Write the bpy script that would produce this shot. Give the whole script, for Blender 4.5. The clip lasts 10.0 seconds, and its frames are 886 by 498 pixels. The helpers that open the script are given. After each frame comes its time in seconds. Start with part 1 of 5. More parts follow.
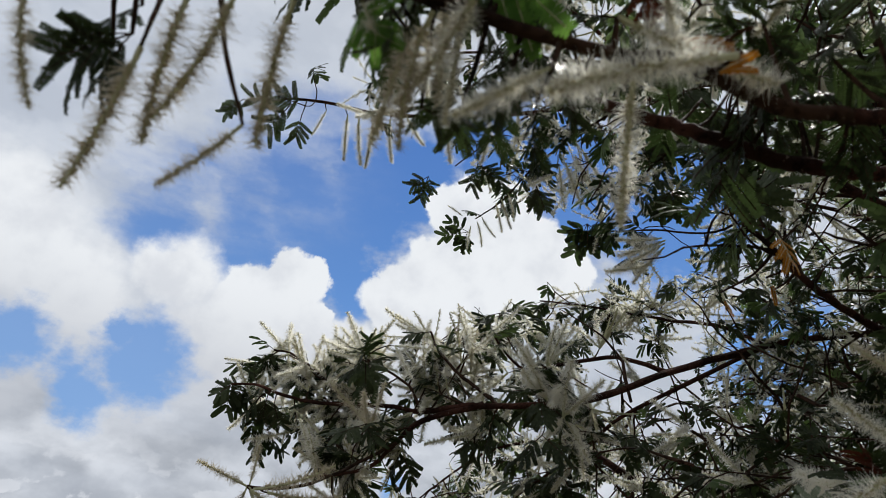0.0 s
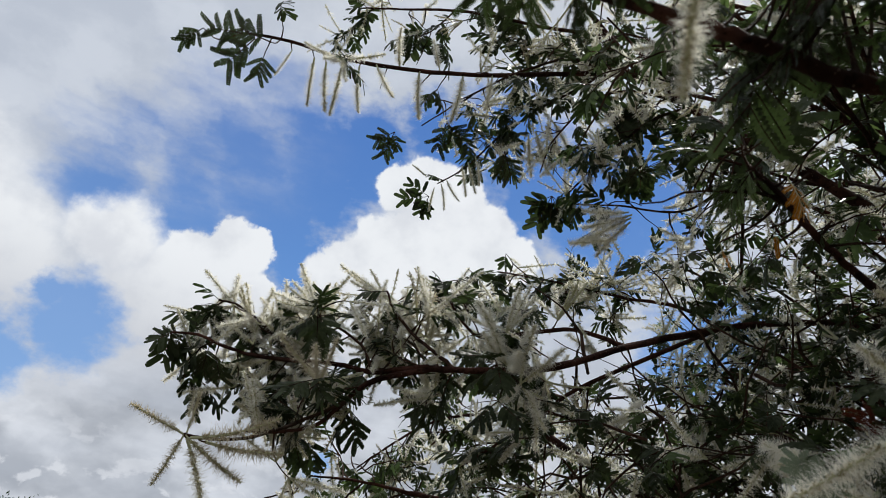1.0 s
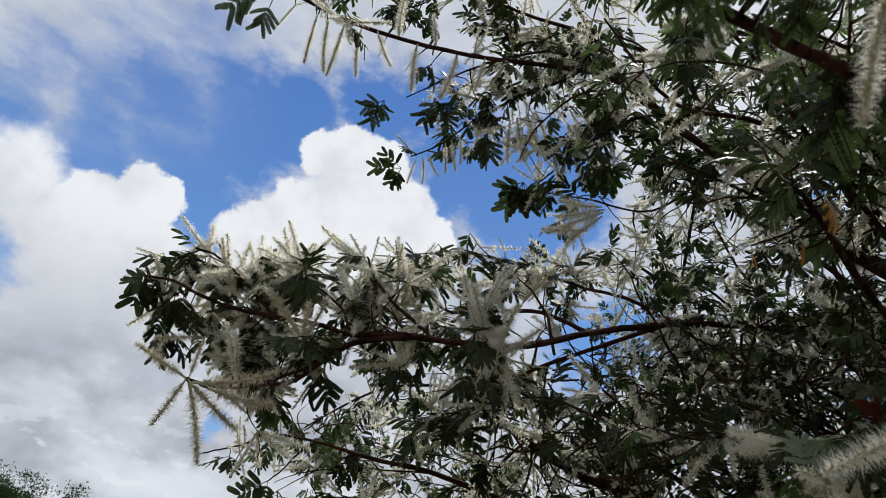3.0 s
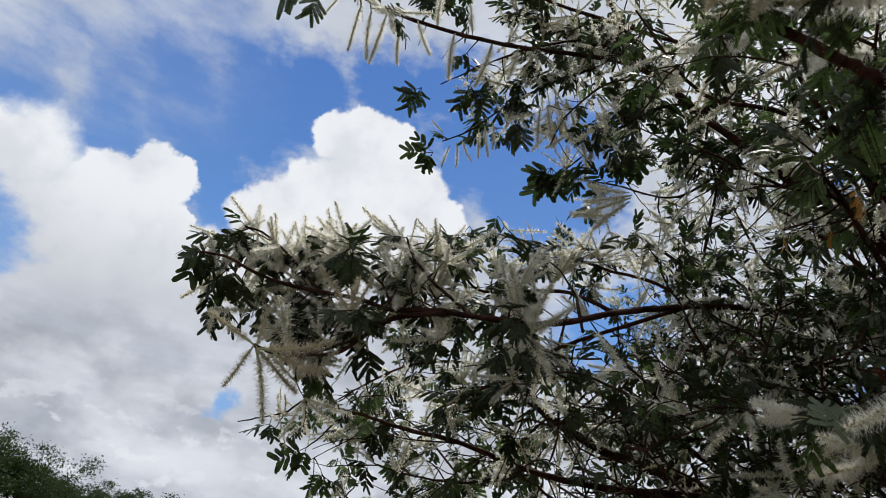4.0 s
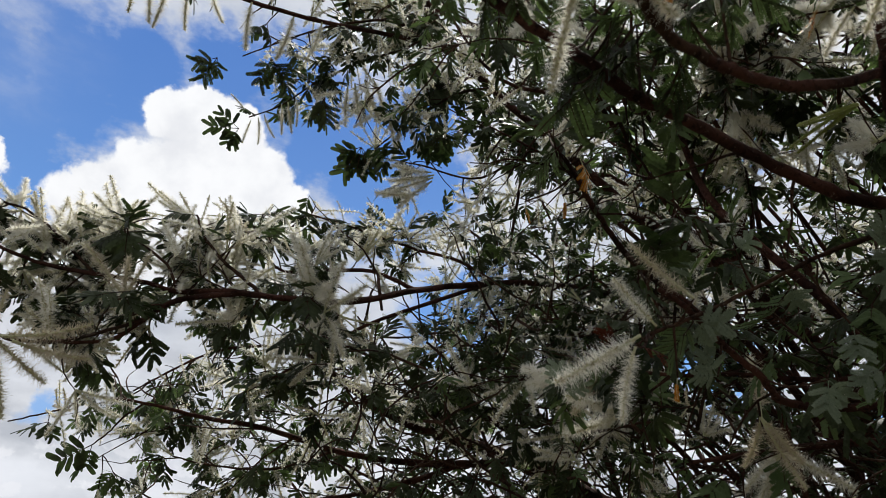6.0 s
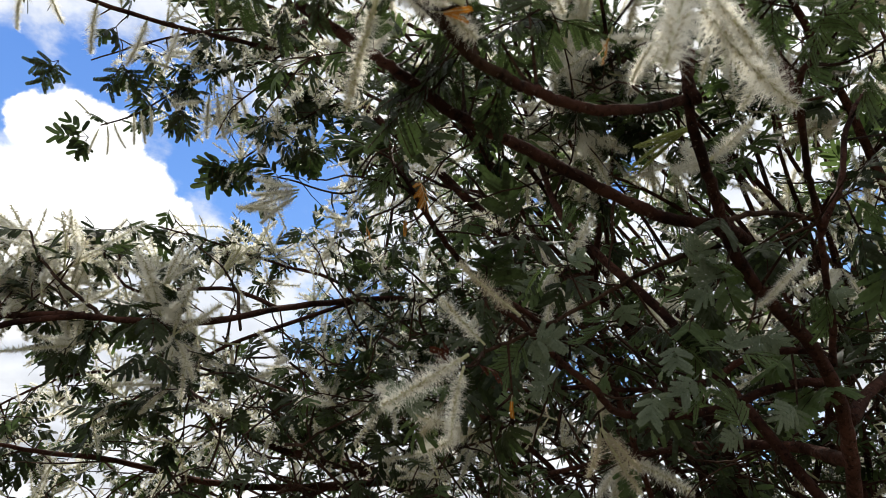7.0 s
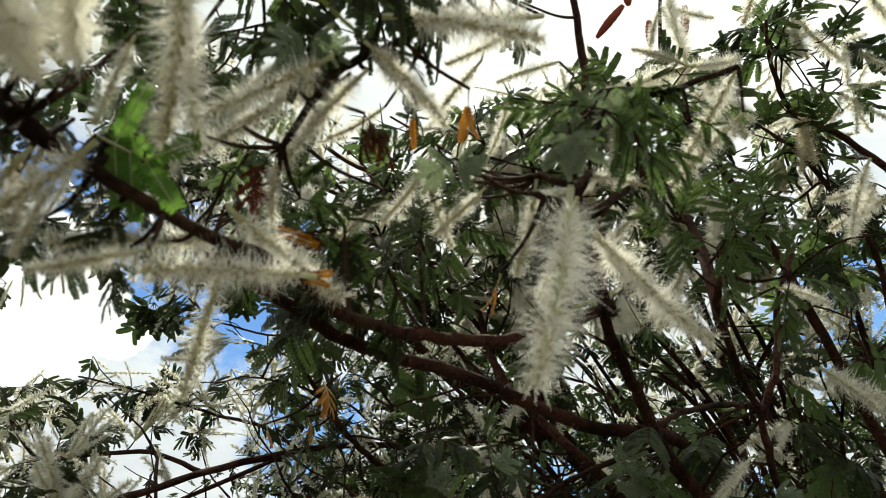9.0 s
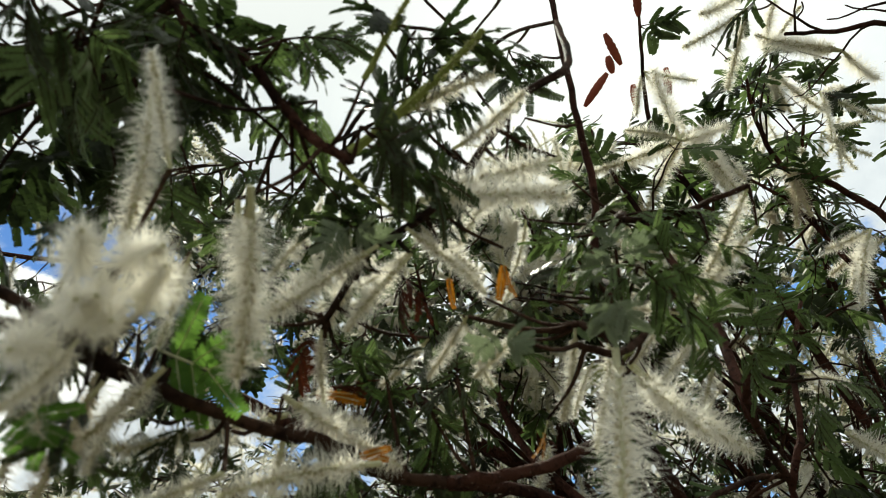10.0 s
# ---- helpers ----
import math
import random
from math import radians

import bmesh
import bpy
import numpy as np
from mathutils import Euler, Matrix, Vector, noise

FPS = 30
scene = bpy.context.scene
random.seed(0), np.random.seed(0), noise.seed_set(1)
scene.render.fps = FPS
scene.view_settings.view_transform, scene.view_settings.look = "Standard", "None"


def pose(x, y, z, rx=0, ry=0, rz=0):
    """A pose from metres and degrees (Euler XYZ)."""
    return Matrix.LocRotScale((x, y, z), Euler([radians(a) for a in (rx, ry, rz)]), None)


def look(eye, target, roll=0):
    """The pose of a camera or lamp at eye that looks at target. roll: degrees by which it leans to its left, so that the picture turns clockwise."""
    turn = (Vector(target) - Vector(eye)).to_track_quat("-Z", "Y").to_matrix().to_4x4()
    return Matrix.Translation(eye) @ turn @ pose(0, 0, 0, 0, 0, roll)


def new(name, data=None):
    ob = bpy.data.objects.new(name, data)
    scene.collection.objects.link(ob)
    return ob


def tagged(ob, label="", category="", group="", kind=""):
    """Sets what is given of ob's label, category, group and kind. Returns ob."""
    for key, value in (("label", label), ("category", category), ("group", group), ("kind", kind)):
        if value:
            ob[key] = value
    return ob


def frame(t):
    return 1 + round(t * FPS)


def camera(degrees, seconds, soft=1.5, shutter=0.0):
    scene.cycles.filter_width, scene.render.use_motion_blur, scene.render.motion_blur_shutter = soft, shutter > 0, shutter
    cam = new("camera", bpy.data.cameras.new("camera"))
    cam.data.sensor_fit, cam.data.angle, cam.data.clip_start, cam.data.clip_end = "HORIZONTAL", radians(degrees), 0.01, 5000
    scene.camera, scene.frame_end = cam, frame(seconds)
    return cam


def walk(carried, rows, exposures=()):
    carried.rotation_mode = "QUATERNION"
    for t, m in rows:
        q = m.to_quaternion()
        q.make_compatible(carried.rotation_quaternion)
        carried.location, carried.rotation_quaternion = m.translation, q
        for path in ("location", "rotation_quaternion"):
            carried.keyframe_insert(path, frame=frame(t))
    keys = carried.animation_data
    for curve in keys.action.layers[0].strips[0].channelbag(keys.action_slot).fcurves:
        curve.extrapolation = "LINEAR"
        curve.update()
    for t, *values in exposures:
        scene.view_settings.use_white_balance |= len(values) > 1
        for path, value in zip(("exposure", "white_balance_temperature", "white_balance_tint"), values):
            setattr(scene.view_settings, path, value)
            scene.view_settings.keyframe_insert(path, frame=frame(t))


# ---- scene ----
cam = camera(66.7, 10.0, soft=0.8)
cam.data.dof.use_dof, cam.data.dof.focus_distance, cam.data.dof.aperture_fstop = True, 1.2, 14.0
PATH = [
    (0, (0.081, 0.019, 1.664), (-0.082, 1.728, 2.690), 5.5),
    (0.5, (0.063, 0.059, 1.654), (-0.090, 1.789, 2.646), 6.4),
    (1, (0.052, 0.090, 1.650), (0.050, 1.825, 2.645), 6.9),
    (1.5, (0.035, 0.107, 1.648), (0.082, 1.848, 2.631), 6.9),
    (2, (0.015, 0.125, 1.632), (0.110, 1.886, 2.576), 8.8),
    (2.5, (-0.029, 0.112, 1.626), (0.174, 1.855, 2.587), 8.5),
    (2.7, (-0.046, 0.103, 1.625), (0.197, 1.837, 2.590), 8.6),
    (3.8, (-0.130, 0.032, 1.573), (0.106, 1.789, 2.500), 10.2),
    (4, (-0.131, 0.033, 1.570), (0.100, 1.797, 2.485), 10.3),
    (4.5, (-0.141, 0.030, 1.556), (0.098, 1.790, 2.475), 10.7),
    (5, (-0.125, 0.019, 1.548), (0.170, 1.782, 2.446), 9.3),
    (5.5, (-0.078, 0.021, 1.543), (0.406, 1.743, 2.437), 7.4),
    (6, (-0.031, 0.021, 1.573), (0.635, 1.664, 2.498), 3.2),
    (6.2, (-0.020, 0.013, 1.573), (0.715, 1.613, 2.521), 2.0),
    (7.3, (0.054, 0.006, 1.604), (1.017, 1.472, 2.565), -2.5),
    (7.5, (0.073, 0.014, 1.632), (1.010, 1.496, 2.595), -2.5),
    (8, (0.069, 0.013, 1.672), (0.950, 1.474, 2.715), -4.1),
    (8.5, (0.067, -0.008, 1.688), (0.956, 1.388, 2.811), -5.3),
    (9, (0.067, -0.027, 1.692), (1.027, 1.249, 2.896), -5.9),
    (9.5, (0.048, -0.046, 1.713), (0.951, 1.198, 2.992), -7.3),
    (10, (0.019, -0.059, 1.744), (0.990, 1.148, 3.009), -12.1),
]
LIGHTER = [(0.0, -0.15, 6220, 9), (5.0, -0.14, 6240, 10), (6.2, 0.12, 6400, 10), (7.4, 0.64, 6600, 8), (8.6, 0.54, 6850, 1), (10.0, 0.38, 6750, 0)]
walk(cam, [(t, look(eye, target, roll)) for t, eye, target, roll in PATH], LIGHTER)

# ---- world, sun ----
SUN_AZ, SUN_EL = 38.0, 61.0   # degrees: from +y towards +x, above the horizon
world = bpy.data.worlds.new("sky")
scene.world = world
world.use_nodes = True


def nodes_of(tree):
    tree.nodes.clear()

    def node(kind, **values):
        n = tree.nodes.new(kind)
        for key, v in values.items():
            if key == "op":
                n.operation = v
            elif key == "data":
                n.data_type = v
            elif key == "blend":
                n.blend_type = v
            elif key == "clamp":
                n.use_clamp = v
        return n

    def put(socket, v):
        if hasattr(v, "is_linked"):
            tree.links.new(v, socket)
        else:
            socket.default_value = v

    def mth(op, a, b=0.0, c=0.0, clamp=False):
        n = node("ShaderNodeMath", op=op, clamp=clamp)
        put(n.inputs[0], a), put(n.inputs[1], b), put(n.inputs[2], c)
        return n.outputs[0]

    def vec(op, a, b=(0, 0, 0), s=None):
        n = node("ShaderNodeVectorMath", op=op)
        put(n.inputs[0], a), put(n.inputs[1], b)
        if s is not None:
            put(n.inputs["Scale"], s)
        return n.outputs["Value"] if op in ("DISTANCE", "DOT_PRODUCT", "LENGTH") else n.outputs[0]

    def noise_of(v, scale, detail=4.0, rough=0.55, colour=False):
        n = node("ShaderNodeTexNoise")
        if v is not None:
            put(n.inputs["Vector"], v)
        put(n.inputs["Scale"], scale), put(n.inputs["Detail"], detail), put(n.inputs["Roughness"], rough)
        return n.outputs["Color" if colour else "Fac"]

    def step(v, lo, hi, a=0.0, b=1.0):
        n = node("ShaderNodeMapRange")
        n.interpolation_type = "SMOOTHSTEP"
        put(n.inputs["Value"], v)
        for key, x in (("From Min", lo), ("From Max", hi), ("To Min", a), ("To Max", b)):
            put(n.inputs[key], x)
        return n.outputs["Result"]

    def mixc(f, a, b):
        n = node("ShaderNodeMixRGB")
        put(n.inputs["Fac"], f), put(n.inputs["Color1"], a), put(n.inputs["Color2"], b)
        return n.outputs["Color"]

    return node, put, mth, vec, noise_of, step, mixc


def aim(az, el):
    a, e = radians(az), radians(el)
    return (math.sin(a) * math.cos(e), math.cos(a) * math.cos(e), math.sin(e))


# openings of blue in the cloud sheet: bearing, height, half width in degrees
GAPS = [(-30.6, 28.7, 2.6), (-24.6, 29.4, 3.2), (-19.4, 32.4, 4.0), (-13.7, 34.3, 4.9), (-8.7, 37.4, 3.2), (-0.6, 38.7, 3.7), (-15.5, 29.2, 3.1), (-13.5, 26.5, 2.4),
        (9.3, 35.8, 4.7), (15.4, 32.9, 5.2), (5.1, 40.0, 3.4), (18.5, 36.4, 4.2), (-38.4, 17.3, 2.2), (-29.5, 17.5, 2.9), (-33.4, 14.4, 2.1), (-31.8, 19.2, 1.2), (-7.7, 10.9, 0.9)]
GAPS_EAST = [(49.2, 34.1, 2.3), (15.6, 36.4, 3.2), (45.8, 17.8, 2.7), (57.8, 12.3, 2.8), (41.9, 32.4, 1.9), (22.6, 21.7, 3.3), (69.9, 23.4, 4.2), (72.8, 26.4, 2.3), (26.2, 23.7, 2.7), (20.7, 32.5, 2.7)]
# cumulus heads
HEAPS = [(-5.1, 34.2, 2.2), (-2.1, 34.9, 2.6), (0.7, 34.2, 2.8), (3.7, 31.3, 2.9), (-5.8, 28.7, 3.5), (-9.3, 26.2, 3.2), (-1.2, 28.0, 5.7), (6.9, 29.3, 2.2), (-19.2, 26.3, 2.5), (-17.3, 26.7, 1.7),
         (-22.0, 23.6, 3.5), (-28.6, 24.6, 3.2), (-30.3, 24.8, 2.2), (-24.6, 20.4, 4.3), (-19.2, 22.3, 4.2), (-16.0, 23.8, 1.3), (-21.4, 16.6, 4.8), (-13.3, 18.9, 5.2), (-4.2, 23.0, 5.1),
         (-36.0, 21.0, 5.0), (-43.0, 24.0, 6.0), (-40.0, 16.0, 5.0), (-31.0, 15.0, 4.5)]

node, put, mth, vec, noise_of, step, mixc = nodes_of(world.node_tree)
heading = node("ShaderNodeTexCoord").outputs["Generated"]
billow = vec("SCALE", vec("SUBTRACT", noise_of(heading, 26.0, 6.0, 0.6, True), (0.5, 0.5, 0.5)), s=0.045)
wisp = vec("SCALE", vec("SUBTRACT", noise_of(heading, 13.0, 7.0, 0.62, True), (0.5, 0.5, 0.5)), s=0.085)


def field(spots, where, wide):
    best = None
    for az, el, r in spots:
        d = mth("MULTIPLY_ADD", vec("DISTANCE", where, aim(az, el)), -1.0 / radians(r * wide), 1.0)
        best = d if best is None else mth("SMOOTH_MAX", best, d, 0.12)
    return best


frayed = mth("MULTIPLY_ADD", noise_of(vec("MULTIPLY", heading, (1.0, 1.0, 1.8)), 22.0, 7.0, 0.6), 1.1, -0.55)
gaps = mth("ADD", field(GAPS[:12] + GAPS_EAST, vec("ADD", heading, wisp), 1.4), frayed)
low_gaps = mth("ADD", field(GAPS[12:], vec("ADD", heading, wisp), 1.5), frayed)
heaps = field([h for h in HEAPS if h[0] > -24], vec("ADD", heading, billow), 1.0)
veils = mth("ADD", field([h for h in HEAPS if h[0] <= -24], vec("ADD", heading, wisp), 1.15), mth("MULTIPLY", frayed, 0.35))
height = node("ShaderNodeSeparateXYZ")
put(height.inputs[0], heading)
up = height.outputs["Z"]
flat = vec("MULTIPLY", heading, (1.0, 1.0, 3.2))
streak = noise_of(flat, 7.0, 6.0, 0.6)
puff = noise_of(vec("ADD", vec("MULTIPLY", heading, (1.0, 1.0, 2.0)), wisp), 9.0, 5.0, 0.5)
low = step(up, 0.16, 0.44, 1.0, 0.0)                     # the grey layered clouds near the horizon
grey = mth("MULTIPLY", low, step(streak, 0.36, 0.66))
sheet_tone = mixc(grey, (0.68, 0.71, 0.77, 1), (0.42, 0.44, 0.48, 1))
squat = vec("ADD", vec("MULTIPLY", heading, (1.0, 1.0, 1.7)), vec("SCALE", wisp, s=0.5))
rise = mth("SUBTRACT", noise_of(squat, 6.5, 5.0, 0.5), noise_of(vec("ADD", squat, (0.0, 0.0, 0.075)), 6.5, 5.0, 0.5))
small = mth("SUBTRACT", noise_of(squat, 19.0, 5.0, 0.52), noise_of(vec("ADD", squat, (0.0, 0.0, 0.030)), 19.0, 5.0, 0.52))
sheet_tone = mixc(mth("MULTIPLY", low, 0.75), sheet_tone, mixc(step(rise, -0.20, 0.22), (0.41, 0.43, 0.47, 1), (0.90, 0.91, 0.94, 1)))
sheet_tone = mixc(mth("MULTIPLY", step(up, 0.08, 0.24, 1.0, 0.0), step(small, 0.06, 0.17, 0.0, 0.7)), sheet_tone, (0.92, 0.92, 0.94, 1))
sheet_tone = mixc(mth("MULTIPLY", step(puff, 0.36, 0.66, 0.0, 0.5), mth("SUBTRACT", 1.0, mth("MULTIPLY", low, 0.7))), sheet_tone, (0.46, 0.50, 0.58, 1))
sheet_tone = mixc(step(up, 0.66, 0.92), sheet_tone, (0.72, 0.73, 0.75, 1))
sheet_tone = mixc(mth("MULTIPLY", step(up, 0.50, 0.74), step(height.outputs["X"], 0.22, 0.50)), sheet_tone, (0.86, 0.87, 0.89, 1))
heap_tone = mixc(step(noise_of(heading, 11.0, 5.0), 0.42, 0.70, 0.0, 0.6), (0.96, 0.96, 0.96, 1), (0.70, 0.71, 0.75, 1))
heap_tone = mixc(mth("MULTIPLY", step(up, 0.26, 0.44, 1.0, 0.0), 0.7), heap_tone, (0.55, 0.56, 0.60, 1))
sky = node("ShaderNodeTexSky")
sky.sky_type, sky.sun_disc, sky.sun_elevation, sky.sun_rotation = "NISHITA", False, radians(SUN_EL), radians(SUN_AZ)
sky.ozone_density, sky.dust_density, sky.air_density = 5.0, 0.2, 1.1
blue = mixc(0.65, vec("SCALE", sky.outputs[0], s=0.12), mixc(step(up, 0.2, 0.7), (0.17, 0.39, 0.82, 1), (0.046, 0.18, 0.58, 1)))
west = step(vec("DOT_PRODUCT", heading, aim(-35.0, 37.0)), 0.935, 0.993)   # where the sheet thins out to a veil
drift = noise_of(vec("ADD", vec("MULTIPLY", heading, (1.0, 1.0, 2.6)), vec("SCALE", wisp, s=0.8)), 6.5, 6.0, 0.55)
crisp = step(gaps, -0.15, 0.5)
veil = mth("MULTIPLY", step(mth("MULTIPLY_ADD", mth("SUBTRACT", drift, 0.5), 3.4, mth("SUBTRACT", gaps, mth("MULTIPLY", frayed, 0.8))), -0.95, 0.85), 0.92)
open_sky = mth("MULTIPLY", mth("ADD", mth("MULTIPLY", crisp, mth("SUBTRACT", 1.0, west)), mth("MULTIPLY", veil, west)), 0.98)
tone = mixc(open_sky, sheet_tone, blue)
tone = mixc(mth("MULTIPLY", step(veils, -0.15, 0.5), step(mth("MULTIPLY_ADD", puff, 0.3, up), 0.30, 0.50)), tone, heap_tone)
tone = mixc(mth("MULTIPLY", step(heaps, -0.03, 0.15), step(mth("MULTIPLY_ADD", puff, 0.16, up), 0.30, 0.44)), tone, heap_tone)
tone = mixc(mth("MULTIPLY", step(low_gaps, -0.1, 0.6), 0.95), tone, mixc(0.12, blue, (0.6, 0.65, 0.72, 1)))
haze = step(up, 0.0, 0.10, 0.6, 0.0)
tone = mixc(haze, tone, (0.62, 0.66, 0.72, 1))
ground_side = step(up, -0.04, 0.0)
tone = mixc(ground_side, (0.12, 0.11, 0.08, 1), tone)
back = node("ShaderNodeBackground")
put(back.inputs["Color"], tone), put(back.inputs["Strength"], 1.0)
put(node("ShaderNodeOutputWorld").inputs["Surface"], back.outputs[0])

sun = new("sun", bpy.data.lights.new("sun", "SUN"))
sun.data.energy, sun.data.angle, sun.data.color = 5.0, radians(2.0), (1.0, 0.95, 0.86)
sun.matrix_world = look(Vector(aim(SUN_AZ, SUN_EL)) * 40, (0, 0, 0))


# ---- materials ----
def leafy(name, dark, pale, through_tint, sheer, rough=0.55, flecks=None):
    m = bpy.data.materials.new(name)
    m.use_nodes = True
    node, put, mth, vec, noise_of, step, mixc = nodes_of(m.node_tree)
    place = node("ShaderNodeNewGeometry")
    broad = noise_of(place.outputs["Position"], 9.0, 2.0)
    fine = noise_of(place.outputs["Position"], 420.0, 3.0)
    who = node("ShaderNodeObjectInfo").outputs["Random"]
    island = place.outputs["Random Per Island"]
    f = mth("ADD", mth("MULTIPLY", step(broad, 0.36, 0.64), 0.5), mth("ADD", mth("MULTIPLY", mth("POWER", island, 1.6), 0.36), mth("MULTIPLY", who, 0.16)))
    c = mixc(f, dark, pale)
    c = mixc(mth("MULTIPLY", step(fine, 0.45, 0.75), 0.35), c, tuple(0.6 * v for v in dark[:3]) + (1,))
    if flecks:
        c = mixc(step(noise_of(place.outputs["Position"], 60.0, 3.0), 0.64, 0.74), c, flecks)
    b = node("ShaderNodeBsdfPrincipled")
    put(b.inputs["Base Color"], c), put(b.inputs["Roughness"], rough), put(b.inputs["Specular IOR Level"], 0.09)
    bump = node("ShaderNodeBump")
    put(bump.inputs["Height"], fine), put(bump.inputs["Strength"], 0.25), put(bump.inputs["Distance"], 0.0006)
    put(b.inputs["Normal"], bump.outputs[0])
    tr = node("ShaderNodeBsdfTranslucent")
    put(tr.inputs["Color"], mixc(0.5, c, through_tint))
    mx = node("ShaderNodeMixShader")
    put(mx.inputs[0], sheer), put(mx.inputs[1], b.outputs[0]), put(mx.inputs[2], tr.outputs[0])
    put(node("ShaderNodeOutputMaterial").inputs["Surface"], mx.outputs[0])
    return m


def woody(name, dark, pale, ring=0.0):
    m = bpy.data.materials.new(name)
    m.use_nodes = True
    node, put, mth, vec, noise_of, step, mixc = nodes_of(m.node_tree)
    place = node("ShaderNodeTexCoord").outputs["Object"]
    broad = noise_of(place, 14.0, 4.0)
    fine = noise_of(place, 150.0, 6.0, 0.68)
    c = mixc(step(broad, 0.3, 0.7), dark, pale)
    c = mixc(step(fine, 0.46, 0.66, 0.0, 0.8), c, tuple(0.35 * v for v in dark[:3]) + (1,))
    c = mixc(step(noise_of(place, 260.0, 2.0), 0.66, 0.72, 0.0, 0.6), c, (0.20, 0.15, 0.12, 1))
    b = node("ShaderNodeBsdfPrincipled")
    put(b.inputs["Base Color"], c), put(b.inputs["Roughness"], 0.8), put(b.inputs["Specular IOR Level"], 0.06)
    bump = node("ShaderNodeBump")
    put(bump.inputs["Height"], fine), put(bump.inputs["Strength"], 0.9), put(bump.inputs["Distance"], 0.004)
    put(b.inputs["Normal"], bump.outputs[0])
    put(node("ShaderNodeOutputMaterial").inputs["Surface"], b.outputs[0])
    return m


# leaf green taken down to near black: the crown's shade is in the colour
LEAF = leafy("leaf_green_shaded", (0.006, 0.008, 0.004, 1), (0.072, 0.086, 0.044, 1), (0.14, 0.24, 0.06, 1), 0.14, 0.45)
# grey-green leaf with the skylight falling on it put into a paler base
LEAF_PALE = leafy("leaf_grey_green_lit", (0.12, 0.150, 0.105, 1), (0.21, 0.24, 0.17, 1), (0.3, 0.40, 0.18, 1), 0.3, 0.5)
YOUNG = leafy("leaf_young", (0.07, 0.165, 0.03, 1), (0.13, 0.26, 0.06, 1), (0.25, 0.45, 0.07, 1), 0.38)
# greener leaf, its base also raised to stand for leaves in the light
GREEN = leafy("leaf_green_lit", (0.055, 0.085, 0.032, 1), (0.135, 0.172, 0.078, 1), (0.2, 0.32, 0.08, 1), 0.30)
AMBER = leafy("leaf_yellowed", (0.36, 0.13, 0.015, 1), (0.55, 0.24, 0.03, 1), (0.6, 0.25, 0.02, 1), 0.25, flecks=(0.14, 0.05, 0.02, 1))
DRY = leafy("leaf_dried", (0.04, 0.010, 0.007, 1), (0.12, 0.032, 0.016, 1), (0.2, 0.05, 0.02, 1), 0.1, 0.7)
POD = leafy("pod_red", (0.16, 0.035, 0.022, 1), (0.34, 0.10, 0.06, 1), (0.4, 0.1, 0.05, 1), 0.18, 0.4)
FLOWER = leafy("stamens", (0.87, 0.84, 0.73, 1), (0.93, 0.91, 0.84, 1), (0.97, 0.95, 0.87, 1), 0.58, 0.8)
# beige of spent flowers, also the painted shade of cream spikes close by
SPENT_SHADED = leafy("stamens_spent_shaded", (0.50, 0.43, 0.31, 1), (0.72, 0.66, 0.53, 1), (0.75, 0.68, 0.52, 1), 0.35, 0.8)
STALK = leafy("spike_stalk", (0.52, 0.51, 0.30, 1), (0.70, 0.69, 0.50, 1), (0.5, 0.52, 0.2, 1), 0.25, 0.6)
BUD = leafy("bud_green", (0.20, 0.24, 0.06, 1), (0.36, 0.38, 0.13, 1), (0.4, 0.45, 0.1, 1), 0.2, 0.6)
SPECK = leafy("specks", (0.40, 0.34, 0.20, 1), (0.66, 0.60, 0.42, 1), (0.3, 0.25, 0.1, 1), 0.1, 0.8)
BARK = woody("bark_red_brown", (0.016, 0.007, 0.005, 1), (0.085, 0.036, 0.025, 1))
TWIG = woody("bark_twig", (0.016, 0.009, 0.006, 1), (0.075, 0.040, 0.026, 1))
FAR_LEAF = leafy("far_foliage", (0.018, 0.034, 0.012, 1), (0.05, 0.08, 0.03, 1), (0.12, 0.2, 0.05, 1), 0.12, 0.6)

EARTH = bpy.data.materials.new("dry_grass_earth")
EARTH.use_nodes = True
node, put, mth, vec, noise_of, step, mixc = nodes_of(EARTH.node_tree)
place = node("ShaderNodeTexCoord").outputs["Object"]
c = mixc(step(noise_of(place, 0.6, 6.0), 0.35, 0.65), (0.060, 0.042, 0.027, 1), (0.045, 0.050, 0.022, 1))
c = mixc(step(noise_of(place, 18.0, 5.0), 0.45, 0.7, 0.0, 0.6), c, (0.085, 0.07, 0.042, 1))
b = node("ShaderNodeBsdfPrincipled")
put(b.inputs["Base Color"], c), put(b.inputs["Roughness"], 0.9)
put(node("ShaderNodeOutputMaterial").inputs["Surface"], b.outputs[0])


